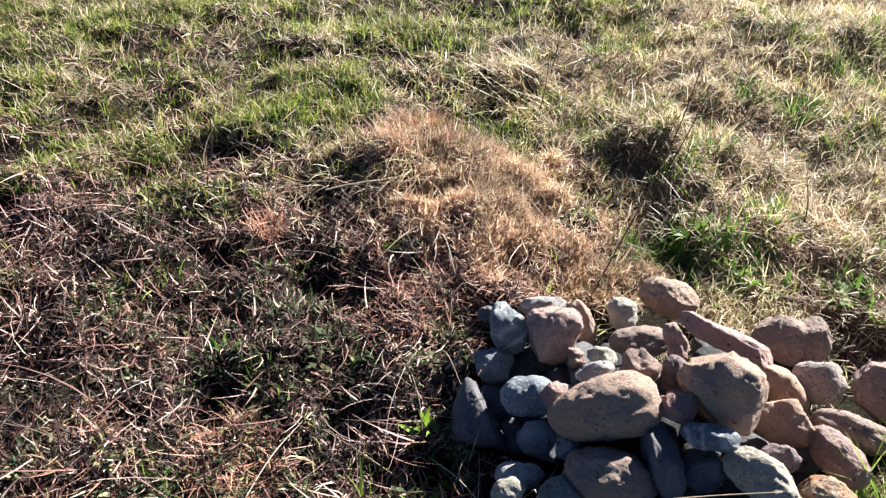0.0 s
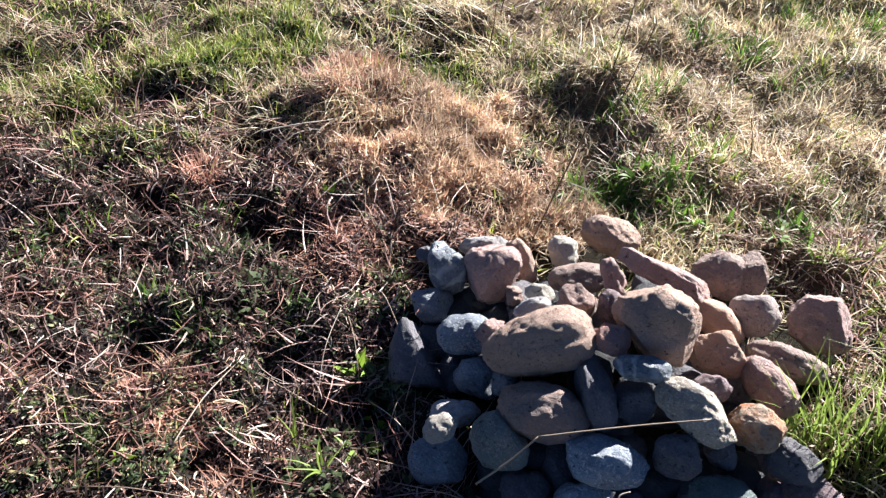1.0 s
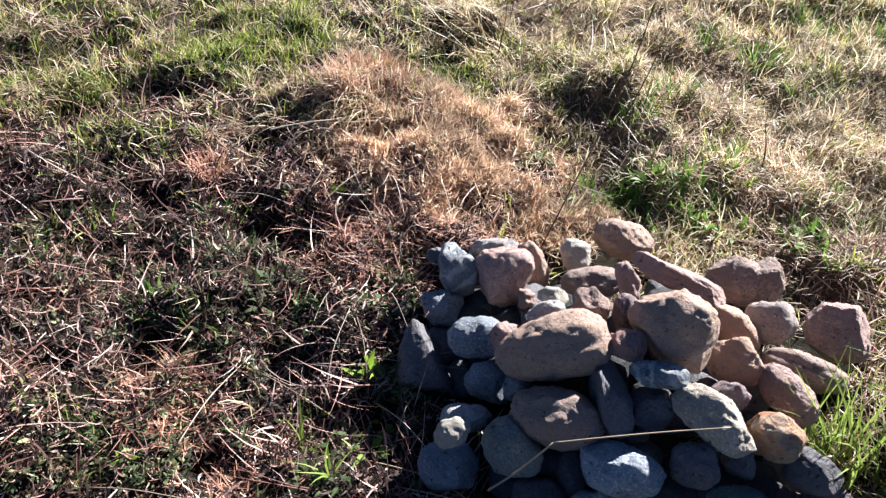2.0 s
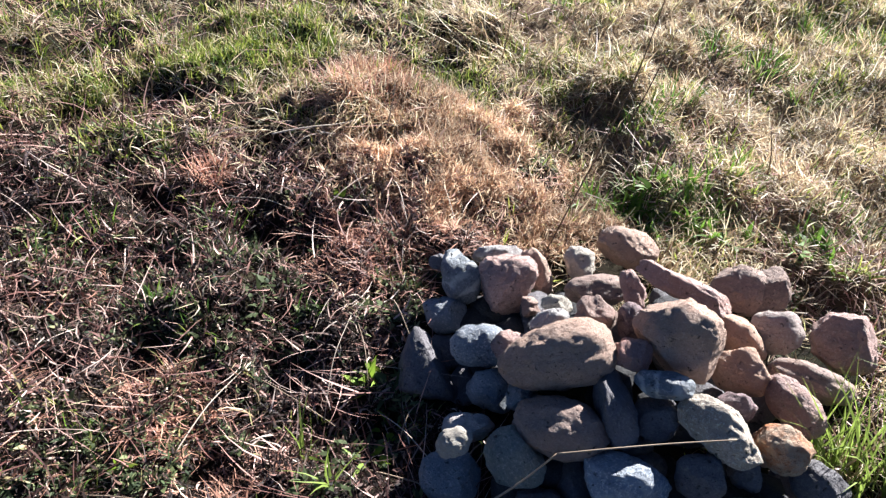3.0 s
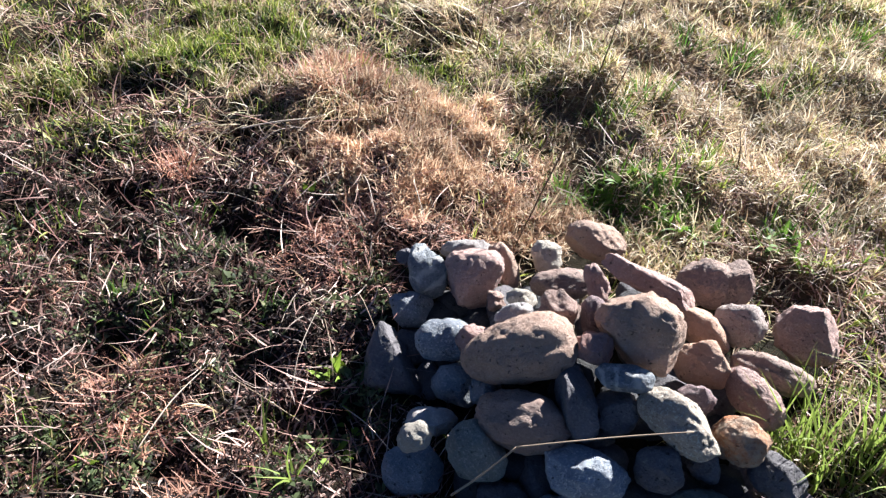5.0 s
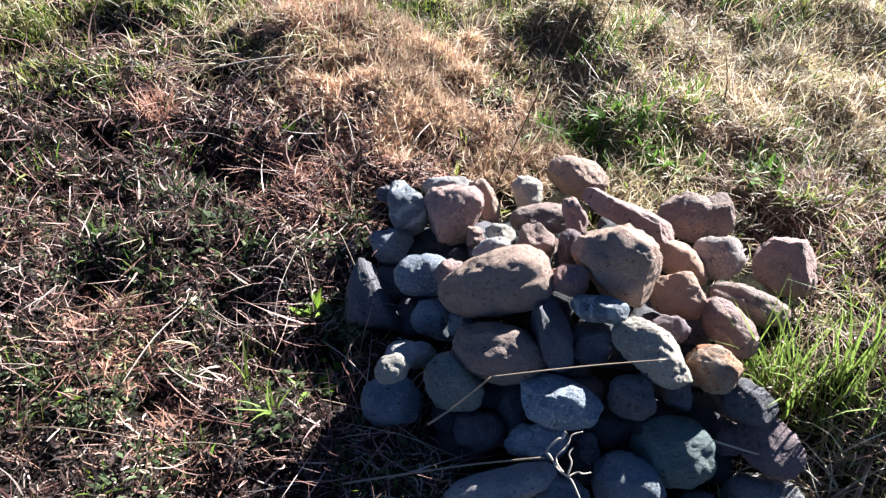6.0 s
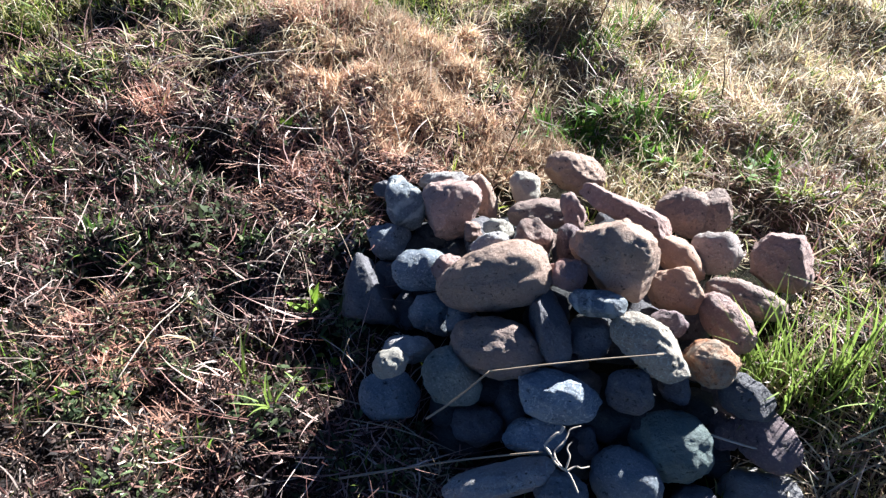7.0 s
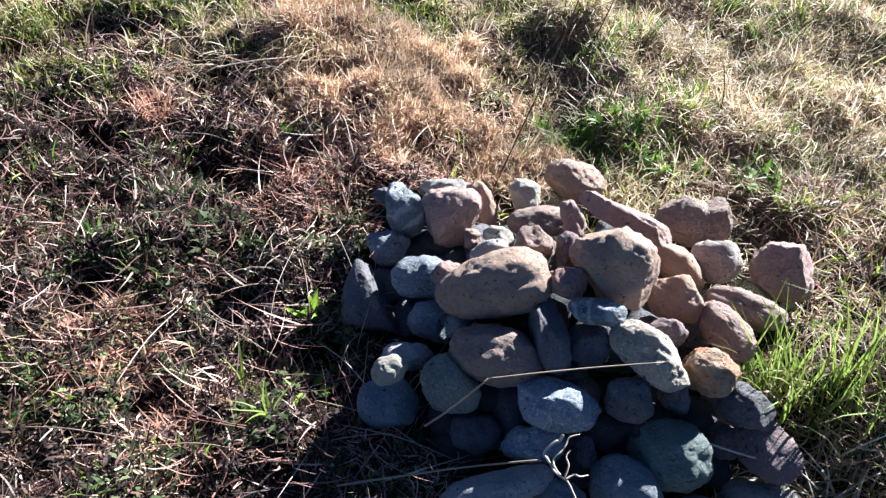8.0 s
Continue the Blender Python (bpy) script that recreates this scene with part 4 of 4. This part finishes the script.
for x, y, n in ((-0.283, 1.149, 14), (-0.20, 1.06, 10)):
    grass_tuft((x, y), n, 0.015, 0.12, 0.006, LUSH, "few fresh green blades among dead straw", 0.2, 0.5, single=True)

# old blades hanging down the steep side of the largest tussock
for x, y in ((0.50, 2.86), (0.60, 2.84), (0.70, 2.86), (0.56, 2.80), (0.66, 2.79)):
    grass_tuft((x, y), 60, 0.06, 0.10, 0.004, DRY, "grey old blades hanging down a tussock", 0.6, 1.4, way=-1.6, name="dry_tuft", category="dry grass", curl=0.8)

# tussocks of old grass with drooping sides
for cx, cy, r, k in TUSSOCKS[:13]:
    grass_tuft((cx, cy), 260, r * 0.9, 0.085, 0.0045, DRY, "flattened tussock of pale old grass", 1.0, 0.8, name="grass_tussock", category="tussock")
for x, y, n in ((1.04, 1.05, 50), (1.12, 0.98, 60), (1.22, 1.02, 60), (1.06, 0.90, 50), (1.20, 1.12, 50), (1.32, 1.02, 50)):
    grass_tuft((x, y), n, 0.08, 0.17, 0.0055, DRY, "curled dry grass in the shade of a tuft", 0.6, 1.2, name="dry_tuft", category="dry grass", curl=1.2)
for x, y, n in ((-0.02, 1.02, 60), (0.08, 0.98, 60), (0.02, 0.93, 50), (0.14, 0.93, 40)):
    grass_tuft((x, y), n * 2 // 3, 0.09, 0.24, 0.003, STRAW, "loose dry straw at the foot of the pile", 1.4, 0.25, name="dry_tuft", category="dry grass")

# short green tufts in the trampled ground
for x, y, n in ((-0.80, 1.50, 45), (-0.62, 1.46, 25), (-0.78, 1.06, 40), (-0.36, 0.92, 25), (-0.72, 1.90, 30), (-1.10, 1.80, 40), (-1.22, 1.62, 30), (-0.40, 1.56, 20)):
    grass_tuft((x, y), n, 0.07, 0.055, 0.005, FRESH, "short green tuft in dead litter", 0.4, 0.6)

# russet dead plants
grass_tuft((-0.83, 2.12), 170, 0.06, 0.08, 0.004, RUSSET, "russet clump of dead curled weed", 0.4, 0.9, name="dead_weed", category="dead weed", curl=1.6, single=True)
grass_tuft((-0.40, 2.68), 620, 0.19, 0.085, 0.003, RUSSET, "russet dead grass on top of the mound", 0.4, 0.7, name="dead_weed", category="dead weed")
grass_tuft((-0.66, 1.23), 420, 0.11, 0.09, 0.0045, RUSSET, "flattened patch of russet dead stems", 1.3, 0.3, name="dead_weed", category="dead weed", curl=2.2, single=True)
for x, y, n in ((-0.42, 1.95, 240), (-0.29, 1.99, 300), (-0.28, 1.80, 220), (-0.12, 1.93, 300), (-0.16, 1.82, 200), (0.05, 1.92, 200), (-0.36, 0.98, 170), (-0.48, 1.02, 130), (-0.86, 0.92, 130), (-1.02, 1.14, 120), (-1.05, 1.62, 120)):
    grass_tuft((x, y), n, 0.12, 0.075, 0.004, RUSSET, "flattened patch of russet dead stems", 1.1, 0.6, name="dead_weed", category="dead weed", curl=2.0, single=True)

# long pale blades that hang over the hollows at the mound's foot
for x, y, n in ((-0.32, 2.50, 60), (-0.20, 2.48, 50), (-0.08, 2.44, 40), (-0.42, 2.46, 50), (-0.68, 2.42, 50), (-0.78, 2.38, 40), (-0.55, 2.36, 40), (0.02, 2.32, 40)):
    grass_tuft((x, y), n, 0.07, 0.17, 0.0032, DRY, "long pale dead grass hanging over a hollow", 0.9, 1.3, way=-1.6, name="dry_tuft", category="dry grass", curl=0.7)

# a fan of long pale straw beyond the mound
grass_tuft((0.08, 3.30), 110, 0.12, 0.28, 0.006, DRY, "fan of long pale straw beyond the mound", 1.1, 0.35, way=3.0, name="straw_bundle", category="straw")

# leafy weeds
for x, y, n, spread, leaf in ((-0.736, 1.465, 110, 0.09, 0.03), (-0.62, 1.43, 80, 0.07, 0.03), (-0.09, 1.33, 40, 0.05, 0.05), (-0.174, 1.179, 50, 0.06, 0.035), (-0.213, 1.03, 80, 0.07, 0.03),
                              (-0.628, 1.798, 90, 0.10, 0.028), (-0.723, 1.10, 70, 0.07, 0.027), (-0.431, 0.864, 90, 0.08, 0.026), (-0.30, 2.02, 60, 0.08, 0.03), (-0.45, 1.62, 90, 0.10, 0.035), (-0.14, 1.62, 60, 0.08, 0.035)):
    weed_plant((x, y), n, spread, leaf, WEED, "low dark green leafy weed among dead straw")
for x, y, n, spread, leaf in ((-0.384, 2.05, 7, 0.012, 0.045), (1.192, 1.924, 6, 0.012, 0.05), (-0.09, 1.28, 9, 0.03, 0.05), (0.62, 2.12, 9, 0.03, 0.06), (0.74, 2.08, 8, 0.03, 0.06), (-0.70, 1.06, 6, 0.02, 0.035), (-0.15, 1.36, 9, 0.03, 0.055), (-0.12, 1.16, 8, 0.03, 0.05)):
    weed_plant((x, y), n, spread, leaf, BRIGHT, "small plant with bright green leaves")

# long pale stems that stand and lie beside the pile's shaded flank
stems = random.Random(9)
for x, y, dx, dy, rise in ((-0.142, 1.31, 0.18, -0.184, 0.05), (-0.065, 1.186, 0.038, 0.11, 0.06), (-0.22, 1.52, 0.07, -0.22, 0.07), (-0.17, 1.60, 0.10, -0.13, 0.10), (-0.26, 1.26, 0.02, 0.26, 0.05),
                           (-0.33, 1.42, 0.12, 0.22, 0.04), (-0.05, 1.05, 0.28, -0.06, 0.05), (-0.12, 1.12, 0.30, -0.12, 0.04), (-0.30, 1.68, -0.05, -0.25, 0.03), (-0.45, 1.35, 0.24, -0.12, 0.03),
                           (-0.58, 1.10, 0.10, 0.28, 0.02), (-0.80, 1.30, 0.22, 0.10, 0.02), (-0.95, 1.62, 0.10, -0.22, 0.02), (-0.55, 1.92, 0.06, -0.20, 0.04), (-0.32, 2.05, 0.14, -0.24, 0.05),
                           (-1.35, 2.10, 0.24, -0.06, 0.03), (-1.20, 2.02, 0.20, -0.08, 0.03), (-1.05, 2.20, 0.16, 0.10, 0.03), (-0.80, 2.24, 0.10, -0.10, 0.05), (-0.62, 2.20, 0.14, 0.12, 0.05),
                           (-0.75, 2.02, 0.24, -0.04, 0.02), (-0.50, 1.98, 0.06, 0.18, 0.03), (-0.22, 2.14, 0.08, -0.22, 0.06), (-0.40, 2.22, 0.12, -0.20, 0.06), (-0.05, 2.12, 0.06, -0.20, 0.05),
                           (-1.15, 2.62, 0.22, -0.14, 0.06), (-0.98, 2.55, 0.26, -0.18, 0.06), (-1.40, 2.85, 0.26, -0.06, 0.05), (-0.85, 2.72, 0.22, 0.02, 0.04), (-1.5, 3.2, 0.24, 0.10, 0.05),
                           (1.10, 1.55, 0.22, -0.03, 0.06), (1.22, 1.85, 0.14, -0.22, 0.05), (1.02, 0.95, 0.24, 0.12, 0.05), (-0.75, 0.98, 0.30, -0.04, 0.03), (-0.50, 0.93, 0.34, 0.02, 0.04)):
    a, b = float(height(x, y)) + 0.012, float(height(x + dx, y + dy)) + 0.012
    mid = (x + dx * 0.5 + stems.uniform(-0.015, 0.015), y + dy * 0.5 + stems.uniform(-0.015, 0.015), (a + b) / 2 + rise)
    stem_thing("fallen_straw", [[(x, y, a), mid, (x + dx, y + dy, b + rise * 0.5)]], stems.uniform(0.0013, 0.0021), stems.choice([PALE_TWIG, TWIG, TWIG, TWIG]), "long dry pale straw fallen beside the stones", "straw", 0.6)
